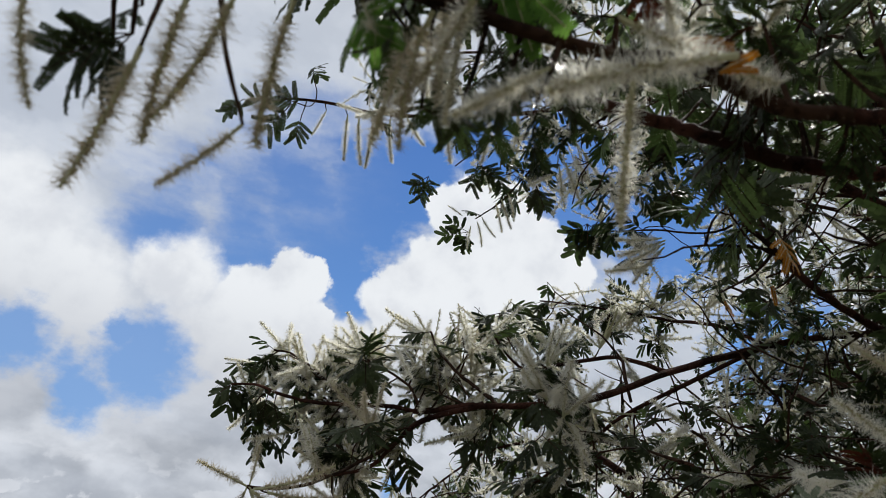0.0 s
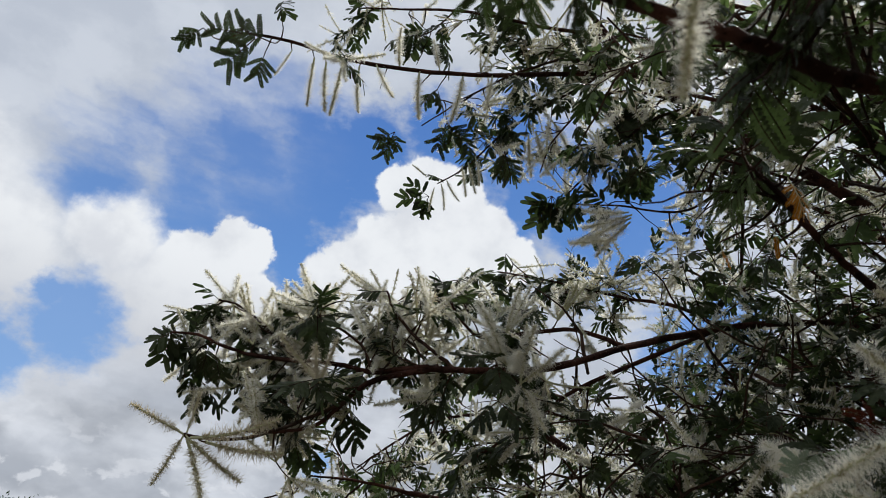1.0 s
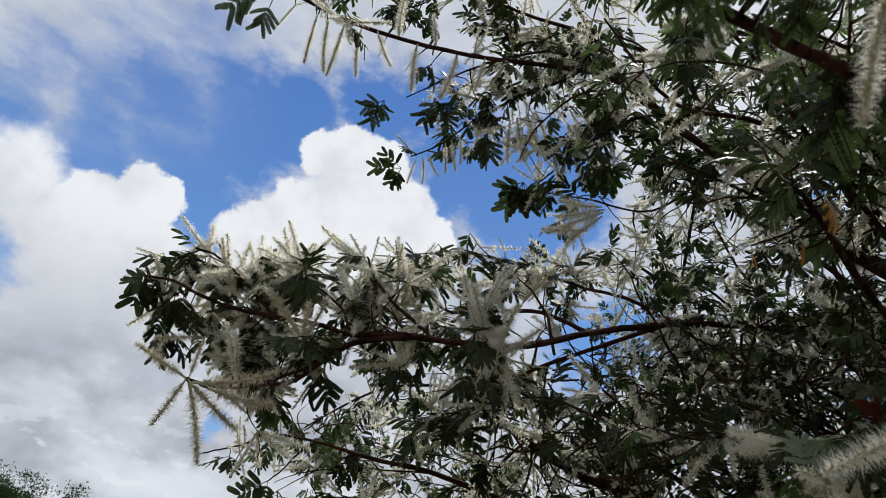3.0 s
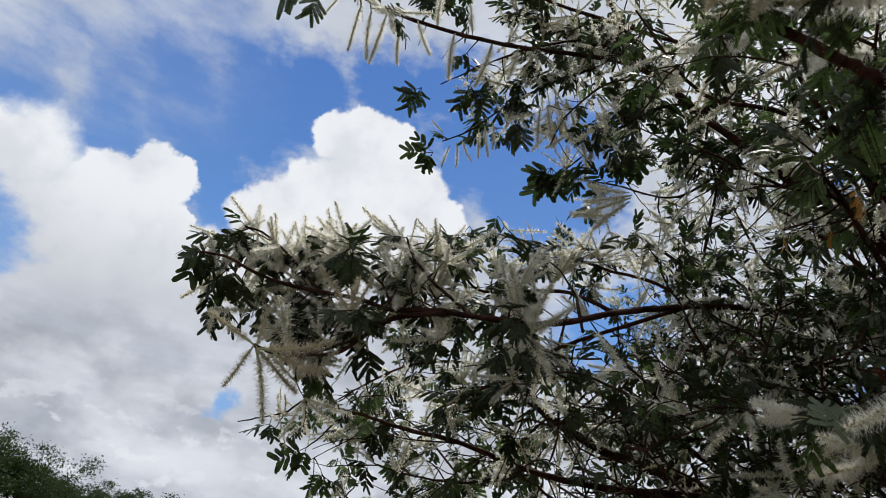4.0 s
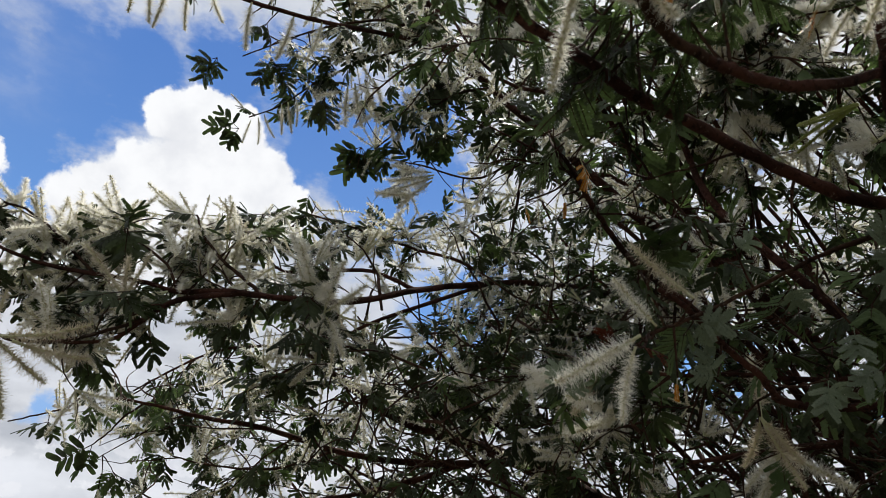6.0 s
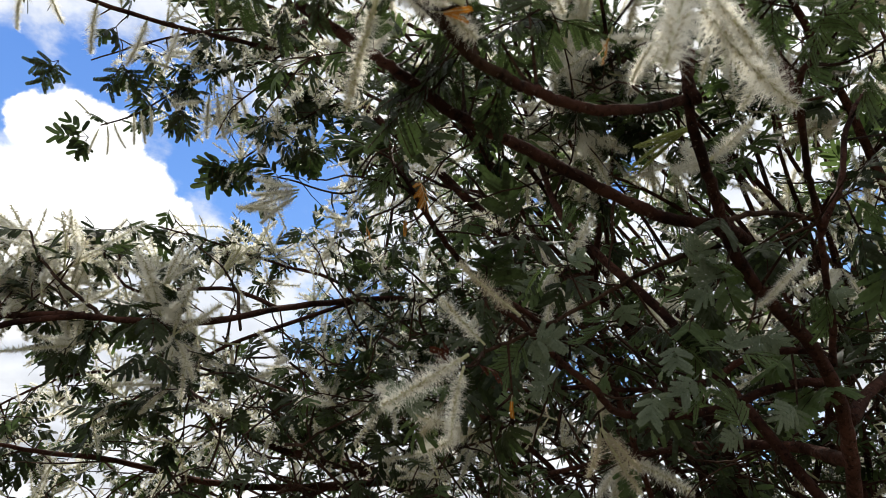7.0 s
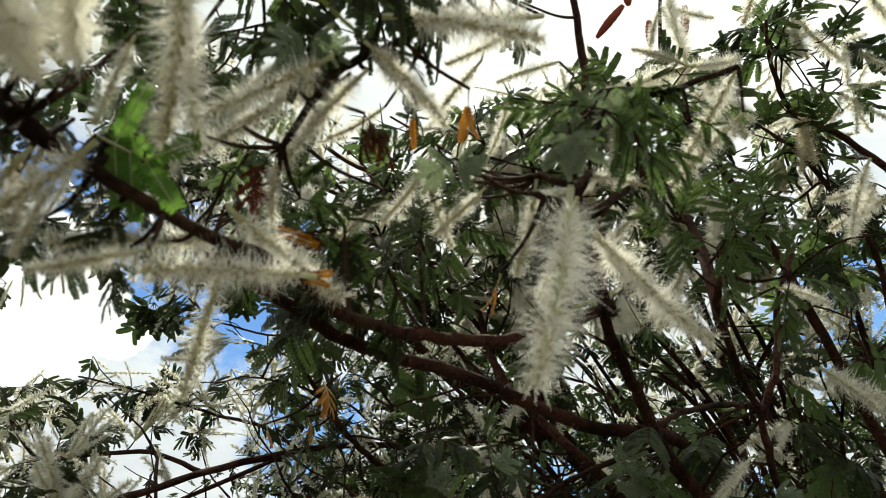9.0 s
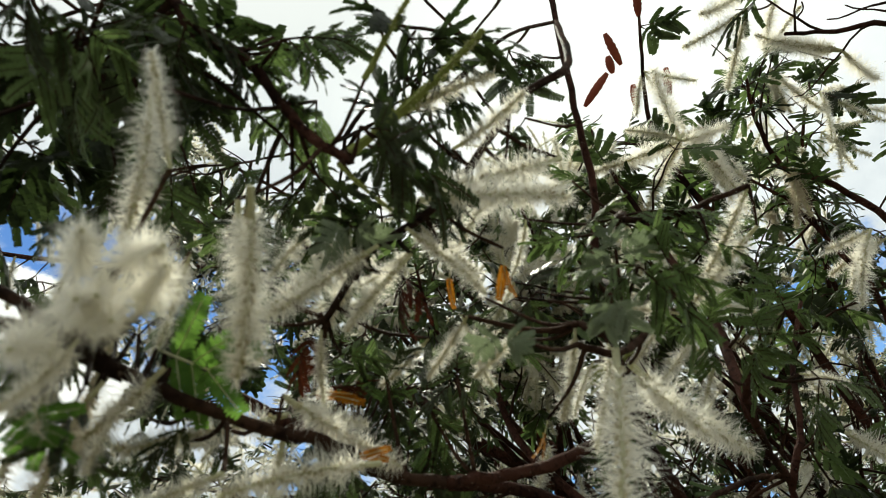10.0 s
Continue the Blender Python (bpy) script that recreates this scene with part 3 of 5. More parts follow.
# the limbs, from the trunk side to the tip
limb("c_limb", 8.8, 2.2, "C", 26, [(1.619, 1.538, 2.335), (1.252, 1.465, 2.358), (1.042, 1.425, 2.349), (0.858, 1.411, 2.331), (0.659, 1.382, 2.279), (0.423, 1.278, 2.165), (0.303, 1.216, 2.094), (0.211, 1.179, 2.056), (0.096, 1.196, 2.049), (0.029, 1.214, 2.051), (-0.047, 1.245, 2.044), (-0.115, 1.262, 2.057), (-0.191, 1.270, 2.057), (-0.262, 1.278, 2.059), (-0.326, 1.279, 2.071), (-0.380, 1.276, 2.086), (-0.431, 1.282, 2.087)])
limb("c_lower", 6, 2, "C", 9, [(0.068, 1.208, 2.054), (0.002, 1.214, 2.035), (-0.052, 1.221, 2.014), (-0.092, 1.235, 1.975), (-0.131, 1.249, 1.939), (-0.191, 1.233, 1.917), (-0.233, 1.219, 1.909)])
limb("c_star", 3, 2, "S", 0, [(-0.084, 1.231, 1.981), (-0.148, 1.140, 1.910), (-0.193, 1.057, 1.862), (-0.223, 0.991, 1.842), (-0.243, 0.955, 1.836)])
limb("c_up", 4, 2, "C", 5, [(0.096, 1.196, 2.049), (0.054, 1.224, 2.090), (0.009, 1.252, 2.132), (-0.031, 1.273, 2.186), (-0.048, 1.278, 2.222)])
limb("c_up", 5, 2, "C", 9, [(0.423, 1.278, 2.165), (0.334, 1.331, 2.211), (0.228, 1.389, 2.212), (0.151, 1.431, 2.214), (0.096, 1.460, 2.277), (0.068, 1.456, 2.333)])
limb("c_up", 5, 2, "C", 14, [(0.659, 1.382, 2.279), (0.588, 1.426, 2.340), (0.504, 1.493, 2.381), (0.422, 1.550, 2.421), (0.313, 1.589, 2.456), (0.198, 1.623, 2.481)])
limb("c_up", 3, 2, "C", 5, [(-0.191, 1.270, 2.057), (-0.231, 1.279, 2.092), (-0.272, 1.287, 2.127), (-0.325, 1.297, 2.162), (-0.372, 1.307, 2.174)])
limb("c_up", 3, 2, "C", 5, [(-0.047, 1.245, 2.044), (-0.078, 1.258, 2.098), (-0.138, 1.267, 2.135), (-0.197, 1.284, 2.160)])
limb("d_limb", 26, 7, "D", 26, [(1.418, 1.539, 1.724), (1.190, 1.618, 1.807), (1.058, 1.679, 1.872), (0.926, 1.724, 1.924), (0.803, 1.762, 1.963), (0.681, 1.804, 1.993), (0.578, 1.816, 2.024), (0.499, 1.850, 2.069), (0.398, 1.897, 2.145), (0.313, 1.945, 2.211)])
limb("d_low", 11, 2, "D", 11, [(0.926, 1.724, 1.924), (0.740, 1.698, 1.897), (0.562, 1.698, 1.882), (0.387, 1.686, 1.886), (0.216, 1.663, 1.911), (0.061, 1.668, 1.919), (-0.063, 1.672, 1.933), (-0.187, 1.683, 1.935)])
limb("d_low", 2.5, 1.5, "N", 0, [(-0.063, 1.672, 1.933), (-0.100, 1.699, 1.901), (-0.123, 1.723, 1.868), (-0.149, 1.743, 1.842)])
limb("d_low", 2.5, 1.5, "E", 2, [(-0.187, 1.683, 1.935), (-0.212, 1.692, 1.908), (-0.257, 1.704, 1.888), (-0.320, 1.721, 1.866)])
limb("d_low", 4, 1.5, "D", 5, [(0.387, 1.686, 1.886), (0.262, 1.747, 1.838), (0.124, 1.787, 1.834), (0.024, 1.808, 1.848)])
limb("d_low", 8, 1.5, "D", 9, [(0.740, 1.698, 1.897), (0.576, 1.721, 1.830), (0.376, 1.803, 1.778), (0.183, 1.870, 1.754), (0.042, 1.912, 1.751), (-0.036, 1.921, 1.775)])
limb("d_low", 9, 2, "D", 9, [(1.190, 1.618, 1.807), (1.026, 1.768, 1.829), (0.844, 1.935, 1.830), (0.628, 2.074, 1.793), (0.383, 2.218, 1.758)])
limb("d_mid", 8, 2, "D", 13, [(1.058, 1.679, 1.872), (0.814, 1.536, 1.945), (0.634, 1.498, 2.003), (0.496, 1.462, 2.036), (0.367, 1.430, 2.055), (0.246, 1.398, 2.071)])
limb("d_mid", 8, 2, "D", 13, [(1.190, 1.618, 1.807), (0.977, 1.398, 1.898), (0.797, 1.291, 1.977), (0.670, 1.248, 2.018), (0.545, 1.218, 2.032)])
limb("d_mid", 8, 2, "D", 13, [(1.418, 1.539, 1.724), (1.139, 1.263, 1.846), (0.955, 1.166, 1.910), (0.816, 1.128, 1.947), (0.670, 1.105, 1.958), (0.570, 1.083, 1.943)])
limb("a_limb", 15, 6.5, "A", 20, [(1.331, 1.014, 2.105), (1.083, 1.001, 2.215), (0.955, 1.058, 2.323), (0.873, 1.107, 2.409), (0.793, 1.146, 2.511), (0.700, 1.202, 2.636), (0.610, 1.251, 2.749), (0.489, 1.288, 2.886), (0.335, 1.334, 2.971), (0.200, 1.394, 3.038)])
limb("a_row", 7, 2, "R", 12, [(0.554, 1.342, 2.916), (0.426, 1.291, 2.888), (0.257, 1.253, 2.827), (0.116, 1.214, 2.761), (-0.051, 1.157, 2.692), (-0.189, 1.105, 2.649), (-0.301, 1.073, 2.647), (-0.386, 1.062, 2.643), (-0.434, 1.067, 2.624)])
limb("a_tip_twig", 4, 1.8, "A", 6, [(0.429, 1.294, 2.955), (0.368, 1.339, 2.901), (0.262, 1.395, 2.850), (0.160, 1.465, 2.794), (0.088, 1.528, 2.734), (0.015, 1.576, 2.702)])
limb("a_dark_twig", 4, 2, "A", 4, [(0.589, 1.291, 2.806), (0.501, 1.314, 2.766), (0.400, 1.366, 2.675), (0.332, 1.422, 2.605)])
limb("a_twig", 3, 1.5, "E", 1, [(0.649, 1.276, 2.759), (0.636, 1.278, 2.671), (0.595, 1.289, 2.583), (0.577, 1.298, 2.530)])
limb("a_twig", 4, 1.5, "A", 4, [(0.728, 1.264, 2.694), (0.665, 1.298, 2.595), (0.568, 1.326, 2.527), (0.437, 1.354, 2.544), (0.338, 1.379, 2.549)])
limb("a_twig", 4, 1.5, "A", 6, [(0.429, 1.294, 2.955), (0.310, 1.285, 2.925), (0.165, 1.303, 2.857), (0.061, 1.332, 2.789), (-0.037, 1.371, 2.723)])
limb("a_twig", 4, 1.5, "A", 5, [(0.649, 1.276, 2.759), (0.497, 1.244, 2.790), (0.368, 1.238, 2.760), (0.272, 1.275, 2.651), (0.246, 1.301, 2.571)])
limb("a_high", 9, 3, "A", 8, [(0.489, 1.288, 2.886), (0.381, 1.243, 2.982), (0.257, 1.186, 3.070), (0.120, 1.155, 3.124)])
limb("o_branch", 5.5, 2, "O", 12, [(1.530, 0.860, 1.220), (1.100, 0.900, 1.600), (0.777, 0.721, 1.894), (0.641, 0.677, 1.929), (0.536, 0.631, 1.934), (0.442, 0.585, 1.931), (0.376, 0.543, 1.936), (0.332, 0.519, 1.952), (0.305, 0.508, 1.976), (0.287, 0.507, 1.996)])
limb("u_limb", 5.8, 4.2, "U", 8, [(0.580, 0.331, 1.898), (0.535, 0.325, 1.898), (0.481, 0.343, 1.902), (0.433, 0.356, 1.918), (0.386, 0.363, 1.933), (0.336, 0.355, 1.932), (0.294, 0.345, 1.926), (0.266, 0.346, 1.930), (0.243, 0.345, 1.933), (0.204, 0.345, 1.951), (0.173, 0.352, 1.969), (0.127, 0.363, 1.998)])
limb("f_limb", 9.5, 3.6, "F", 5, [(1.395, 0.740, 1.306), (1.006, 0.539, 1.640), (0.876, 0.453, 1.734), (0.802, 0.408, 1.791), (0.726, 0.378, 1.828), (0.642, 0.360, 1.855), (0.581, 0.344, 1.876), (0.538, 0.325, 1.896), (0.501, 0.303, 1.914), (0.456, 0.278, 1.933), (0.425, 0.256, 1.955), (0.419, 0.239, 1.988)])
limb("f_top", 4.4, 2.4, "F", 6, [(0.426, 0.250, 1.943), (0.417, 0.247, 1.969), (0.401, 0.236, 2.010), (0.393, 0.222, 2.049), (0.390, 0.188, 2.120), (0.371, 0.160, 2.188), (0.363, 0.135, 2.281), (0.349, 0.098, 2.397)])
limb("f_bow", 4.2, 3.8, "N", 0, [(0.425, 0.258, 1.953), (0.381, 0.261, 1.928), (0.330, 0.266, 1.908), (0.293, 0.266, 1.899), (0.264, 0.262, 1.893), (0.237, 0.257, 1.887)])
limb("f_near", 3.8, 2.6, "N", 0, [(0.237, 0.257, 1.887), (0.203, 0.251, 1.887), (0.157, 0.233, 1.893), (0.134, 0.232, 1.895), (0.096, 0.226, 1.900), (0.056, 0.217, 1.908), (0.032, 0.210, 1.918), (-0.004, 0.215, 1.941), (-0.043, 0.226, 1.960)])
limb("f_stem", 4.2, 2.6, "F", 4, [(0.779, 0.390, 1.820), (0.754, 0.361, 1.868), (0.710, 0.328, 1.921), (0.692, 0.313, 1.941), (0.624, 0.279, 1.935), (0.566, 0.248, 1.935), (0.511, 0.217, 1.933), (0.474, 0.193, 1.943), (0.482, 0.175, 1.963)])
limb("f_stub", 4.2, 2.6, "F", 4, [(0.695, 0.314, 1.936), (0.699, 0.296, 1.960), (0.711, 0.286, 1.984), (0.731, 0.270, 2.051), (0.786, 0.248, 2.136)])
limb("f_cross", 2.8, 2.8, "N", 0, [(0.535, 0.324, 1.901), (0.574, 0.320, 1.920), (0.644, 0.317, 1.940), (0.692, 0.312, 1.942)])
limb("f_low", 5.5, 2.6, "F", 6, [(0.803, 0.407, 1.812), (0.743, 0.450, 1.805), (0.697, 0.491, 1.786), (0.647, 0.526, 1.782), (0.585, 0.538, 1.782), (0.540, 0.526, 1.802), (0.505, 0.524, 1.818), (0.464, 0.514, 1.833), (0.435, 0.508, 1.849), (0.403, 0.507, 1.861)])
limb("f_low", 4.2, 2.2, "F", 7, [(0.741, 0.381, 1.830), (0.701, 0.430, 1.834), (0.679, 0.483, 1.815), (0.645, 0.533, 1.814), (0.591, 0.610, 1.831), (0.548, 0.661, 1.836), (0.502, 0.741, 1.861)])
limb("f_diag", 2.6, 1.8, "F", 2, [(0.559, 0.346, 1.895), (0.534, 0.390, 1.892), (0.513, 0.438, 1.881), (0.488, 0.478, 1.865), (0.438, 0.487, 1.837), (0.404, 0.494, 1.818), (0.378, 0.501, 1.806)])
limb("f_right", 9, 4, "F", 8, [(0.860, 0.434, 1.778), (0.989, 0.443, 1.846), (1.222, 0.438, 1.938), (1.415, 0.392, 2.029)])
limb("f_right", 9, 4, "F", 9, [(0.876, 0.453, 1.734), (0.959, 0.570, 1.784), (0.948, 0.693, 1.812), (0.921, 0.841, 1.820), (0.842, 0.965, 1.808)])
limb("g_stem", 8, 2, "G", 11, [(1.198, 0.415, 1.968), (1.061, 0.372, 2.114), (0.964, 0.342, 2.217), (0.868, 0.318, 2.313), (0.793, 0.301, 2.388), (0.735, 0.285, 2.447), (0.702, 0.242, 2.513), (0.671, 0.180, 2.597)])
limb("g_stem", 7, 2, "G", 10, [(1.240, 0.420, 1.950), (1.126, 0.220, 2.130), (1.026, 0.172, 2.252), (0.929, 0.177, 2.322), (0.855, 0.198, 2.359), (0.808, 0.173, 2.419), (0.788, 0.149, 2.457)])
limb("g_stem", 6, 2, "G", 6, [(1.240, 0.420, 1.950), (1.098, 0.030, 2.174), (0.942, -0.005, 2.280), (0.812, -0.016, 2.360), (0.744, 0.027, 2.370), (0.694, 0.060, 2.378)])
limb("g_stem", 5, 2, "G", 6, [(0.502, 0.213, 1.935), (0.569, 0.241, 2.064), (0.595, 0.270, 2.174), (0.570, 0.270, 2.272), (0.568, 0.273, 2.303)])
limb("g_stem", 7, 2, "G", 10, [(1.240, 0.420, 1.950), (1.327, 0.423, 2.177), (1.238, 0.371, 2.295), (1.151, 0.303, 2.427), (1.100, 0.221, 2.545), (1.085, 0.124, 2.648)])
limb("g_stem", 5, 2, "G", 6, [(1.240, 0.420, 1.950), (0.998, 0.244, 2.158), (0.920, 0.222, 2.239), (0.872, 0.221, 2.308), (0.835, 0.236, 2.354)])
limb("g_stem", 5, 2, "G", 6, [(1.240, 0.420, 1.950), (1.254, 0.292, 2.200), (1.151, 0.271, 2.299), (1.070, 0.258, 2.374), (1.026, 0.319, 2.350)])
limb("n_top", 4.4, 2.6, "N", 0, [(-0.043, 0.226, 1.960), (-0.072, 0.185, 2.150), (-0.046, 0.170, 2.224), (-0.002, 0.161, 2.214), (0.045, 0.173, 2.135), (0.060, 0.172, 2.108), (0.087, 0.161, 2.082), (0.107, 0.161, 2.051), (0.124, 0.157, 2.026), (0.140, 0.152, 2.012)])
limb("n_twig", 3, 2, "N", 0, [(0.363, 0.135, 2.281), (0.292, 0.101, 2.125), (0.252, 0.119, 2.087), (0.204, 0.146, 2.014), (0.173, 0.161, 1.981), (0.161, 0.181, 1.978), (0.153, 0.220, 1.959)])
limb("n_twig", 3, 2, "N", 0, [(0.393, 0.222, 2.049), (0.358, 0.181, 2.004), (0.318, 0.157, 1.961), (0.281, 0.142, 1.923), (0.273, 0.152, 1.936)])
limb("n_twig", 4, 2, "N", 0, [(0.056, 0.217, 1.908), (0.015, 0.210, 1.919), (-0.023, 0.208, 1.917), (-0.070, 0.207, 1.911), (-0.131, 0.200, 1.913), (-0.188, 0.212, 1.924)])
limb("a_high", 7, 2, "A", 13, [(0.489, 1.288, 2.886), (0.712, 1.215, 2.921), (0.459, 1.265, 2.988), (0.241, 1.266, 2.997), (0.044, 1.290, 3.047), (-0.136, 1.327, 3.070), (-0.256, 1.379, 3.113)])
limb("a_high", 7, 2, "A", 11, [(0.610, 1.251, 2.749), (0.767, 1.068, 2.861), (0.609, 1.065, 2.906), (0.417, 1.023, 2.935), (0.280, 1.016, 2.968), (0.178, 1.009, 2.974)])
limb("n_twig", 3, 2, "N", 0, [(0.401, 0.236, 2.010), (0.383, 0.149, 1.994), (0.328, 0.151, 1.941), (0.290, 0.150, 1.918), (0.271, 0.157, 1.925)])
limb("n_twig", 3, 2, "N", 0, [(0.414, 0.189, 2.100), (0.366, 0.158, 2.055), (0.329, 0.139, 2.022), (0.356, 0.122, 2.018), (0.390, 0.079, 2.020)])
limb("n_top", 3, 2, "H", 9, [(0.045, 0.173, 2.135), (0.025, 0.203, 2.122), (-0.003, 0.229, 2.135), (-0.038, 0.259, 2.148)])
limb("n_top", 1.7, 1.0, "H", 14, [(0.363, 0.135, 2.281), (0.292, 0.138, 2.216), (0.249, 0.173, 2.168), (0.210, 0.216, 2.157), (0.180, 0.274, 2.172), (0.138, 0.350, 2.211), (0.094, 0.421, 2.256)])
limb("n_top", 1.7, 1.0, "H", 10, [(-0.046, 0.170, 2.224), (-0.046, 0.242, 2.234), (-0.020, 0.293, 2.229), (0.027, 0.304, 2.214), (0.083, 0.309, 2.214)])

limb("crown_stem", 8, 4, "B", 8, [(1.006, 0.539, 1.640), (0.820, 0.600, 1.930), (0.705, 0.690, 2.136), (0.735, 0.768, 2.298), (0.738, 0.793, 2.430), (0.715, 0.810, 2.600)])
limb("d_mid", 5, 2, "D", 11, [(0.313, 1.945, 2.211), (0.199, 1.898, 2.185), (0.083, 1.875, 2.144), (-0.018, 1.855, 2.069), (-0.098, 1.837, 1.995)])
limb("c_low", 5, 2, "C", 10, [(0.659, 1.382, 2.279), (0.376, 1.377, 2.122), (0.296, 1.437, 2.068), (0.215, 1.500, 2.012), (0.140, 1.551, 1.964)])
# flower spikes and leaves close by
# kind 2 here is a cream spike coloured down for shade
spike_between((0.034, 0.243, 1.927), (0.019, 0.264, 1.869), 2)
spike_between((0.053, 0.235, 1.943), (0.040, 0.263, 1.894), 2)
spike_between((0.145, 0.258, 1.920), (0.064, 0.266, 1.894), 0)
spike_between((0.141, 0.255, 1.905), (0.136, 0.286, 1.840), 3)
spike_between((0.145, 0.255, 1.924), (0.193, 0.272, 1.924), 0)
# the star of spikes, mostly beige in place of shade on cream
spike_between((-0.243, 0.955, 1.836), (-0.310, 0.934, 1.859), 2)
spike_between((-0.243, 0.955, 1.836), (-0.267, 0.975, 1.777), 2)
spike_between((-0.240, 0.954, 1.838), (-0.240, 0.967, 1.890), 2)
spike_between((-0.242, 0.956, 1.835), (-0.169, 0.992, 1.787), 2)
spike_between((-0.239, 0.957, 1.832), (-0.196, 1.006, 1.747), 3)
spike_between((-0.237, 0.963, 1.834), (-0.129, 1.005, 1.859), 2)
spike_between((-0.216, 0.962, 1.831), (-0.138, 1.045, 1.830), 2)
spike_between((-0.254, 1.097, 2.634), (-0.261, 1.135, 2.547), 3)
spike_between((-0.231, 1.106, 2.635), (-0.230, 1.150, 2.534), 3)
spike_between((-0.199, 1.110, 2.642), (-0.208, 1.159, 2.534), 3)
spike_between((-0.165, 1.116, 2.645), (-0.169, 1.156, 2.551), 3)
spike_between((-0.086, 1.146, 2.678), (-0.104, 1.106, 2.754), 0)
spike_between((-0.045, 1.157, 2.691), (-0.048, 1.206, 2.602), 0)
spike_between((0.049, 1.191, 2.734), (0.047, 1.246, 2.634), 0)
spike_between((-0.132, 1.117, 2.657), (-0.097, 1.147, 2.595), 0)
spike_between((-0.003, 1.173, 2.716), (-0.022, 1.143, 2.773), 0)
spike_between((-0.233, 1.103, 2.640), (-0.168, 1.088, 2.654), 0)
spike_between((-0.297, 1.081, 2.632), (-0.325, 1.110, 2.585), 3)
spike_between((0.114, 1.200, 2.746), (0.112, 1.240, 2.673), 0)
spike_between((0.331, 0.456, 1.782), (0.264, 0.476, 1.734), 0)
spike_between((0.329, 0.461, 1.773), (0.318, 0.483, 1.714), 0)
spike_between((0.369, 0.428, 1.814), (0.315, 0.445, 1.856), 2)
spike_between((0.343, 0.448, 1.790), (0.295, 0.445, 1.822), 0)
spike_between((0.316, 0.167, 1.950), (0.307, 0.189, 1.884), 3)
spike_between((0.298, 0.152, 1.907), (0.356, 0.156, 1.885), 0)
spike_between((0.435, 0.184, 1.953), (0.434, 0.221, 1.917), 0)
spike_between((0.622, 0.325, 1.866), (0.607, 0.351, 1.840), 0)
spike_between((0.635, 0.306, 1.883), (0.597, 0.324, 1.850), 0)
spike_between((0.539, 0.180, 1.961), (0.565, 0.167, 1.956), 0)
spike_between((0.069, 0.203, 1.905), (0.040, 0.249, 1.871), 0)
spike_between((0.263, 0.128, 1.903), (0.243, 0.139, 1.799), 0)
spike_between((0.324, 0.169, 1.928), (0.420, 0.196, 1.888), 0)
spike_between((0.271, 0.155, 1.934), (0.287, 0.192, 1.899), 0)
spike_between((0.351, 0.141, 1.952), (0.315, 0.157, 1.964), 0)
spike_between((0.390, 0.079, 2.020), (0.382, 0.124, 1.979), 0)
spike_between((0.183, 0.179, 2.012), (0.233, 0.172, 1.980), 0)
spike_between((0.171, 0.191, 2.009), (0.120, 0.243, 1.961), 0)
spike_between((0.181, 0.196, 2.012), (0.154, 0.243, 1.968), 0)
spike_between((0.152, 0.225, 1.955), (0.157, 0.248, 1.926), 0)
spike_between((0.085, 0.164, 1.974), (0.102, 0.206, 1.915), 0)
spike_between((0.070, 0.181, 1.951), (0.066, 0.201, 1.916), 0)
spike_between((0.171, 0.210, 1.873), (0.096, 0.212, 1.865), 0)
spike_between((0.098, 0.210, 1.864), (0.063, 0.220, 1.848), 0)
spike_between((0.270, 0.121, 2.038), (0.190, 0.149, 2.005), 0)
spike_between((0.230, 0.194, 1.960), (0.220, 0.223, 1.936), 0)
spike_between((0.270, 0.194, 1.960), (0.256, 0.225, 1.939), 0)
spike_between((0.256, 0.138, 2.031), (0.240, 0.158, 2.022), 0)
spike_between((0.649, 0.103, 2.086), (0.644, 0.154, 2.037), 0)
spike_between((0.137, 0.146, 2.011), (0.199, 0.078, 2.060), 1)
spike_between((0.133, 0.153, 2.008), (0.165, 0.157, 1.980), 1)
spike_between((0.138, 0.124, 2.047), (0.152, 0.083, 2.092), 1)
spike_between((0.200, 0.138, 2.033), (0.239, 0.101, 2.055), 0)
spike_between((0.173, 0.139, 2.054), (0.210, 0.101, 2.077), 0)
spike_between((0.039, 0.143, 2.010), (0.049, 0.172, 1.943), 0)
spike_between((0.285, 0.194, 2.089), (0.262, 0.233, 2.053), 0)
spike_between((0.331, 0.163, 2.083), (0.297, 0.196, 2.078), 0)
spike_between((0.398, 0.179, 1.985), (0.378, 0.208, 1.957), 0)
spike_between((0.182, 0.227, 2.010), (0.163, 0.255, 1.982), 0)
spike_between((0.300, 0.219, 2.021), (0.287, 0.250, 1.986), 0)
spike_between((0.427, 0.168, 2.005), (0.469, 0.157, 1.983), 0)
spike_between((0.375, 0.237, 1.979), (0.359, 0.264, 1.949), 0)
spike_between((0.147, 0.212, 2.020), (0.126, 0.233, 2.000), 0)
spike_between((0.220, 0.223, 2.032), (0.197, 0.250, 2.008), 0)
spike_between((0.109, 0.236, 1.962), (0.103, 0.252, 1.936), 0)
spike_between((0.026, 0.193, 1.910), (0.025, 0.198, 1.873), 0)
spike_between((0.425, 0.191, 1.984), (0.461, 0.193, 1.955), 0)
spike_between((0.411, 0.096, 2.006), (0.384, 0.154, 1.972), 0)
spike_between((0.243, 0.214, 1.976), (0.262, 0.236, 1.939), 0)
spike_between((0.228, 0.233, 1.969), (0.220, 0.251, 1.958), 0)
spike_between((0.309, 0.198, 2.067), (0.315, 0.223, 2.038), 0)
spike_between((0.129, 0.224, 1.911), (0.196, 0.245, 1.887), 0)
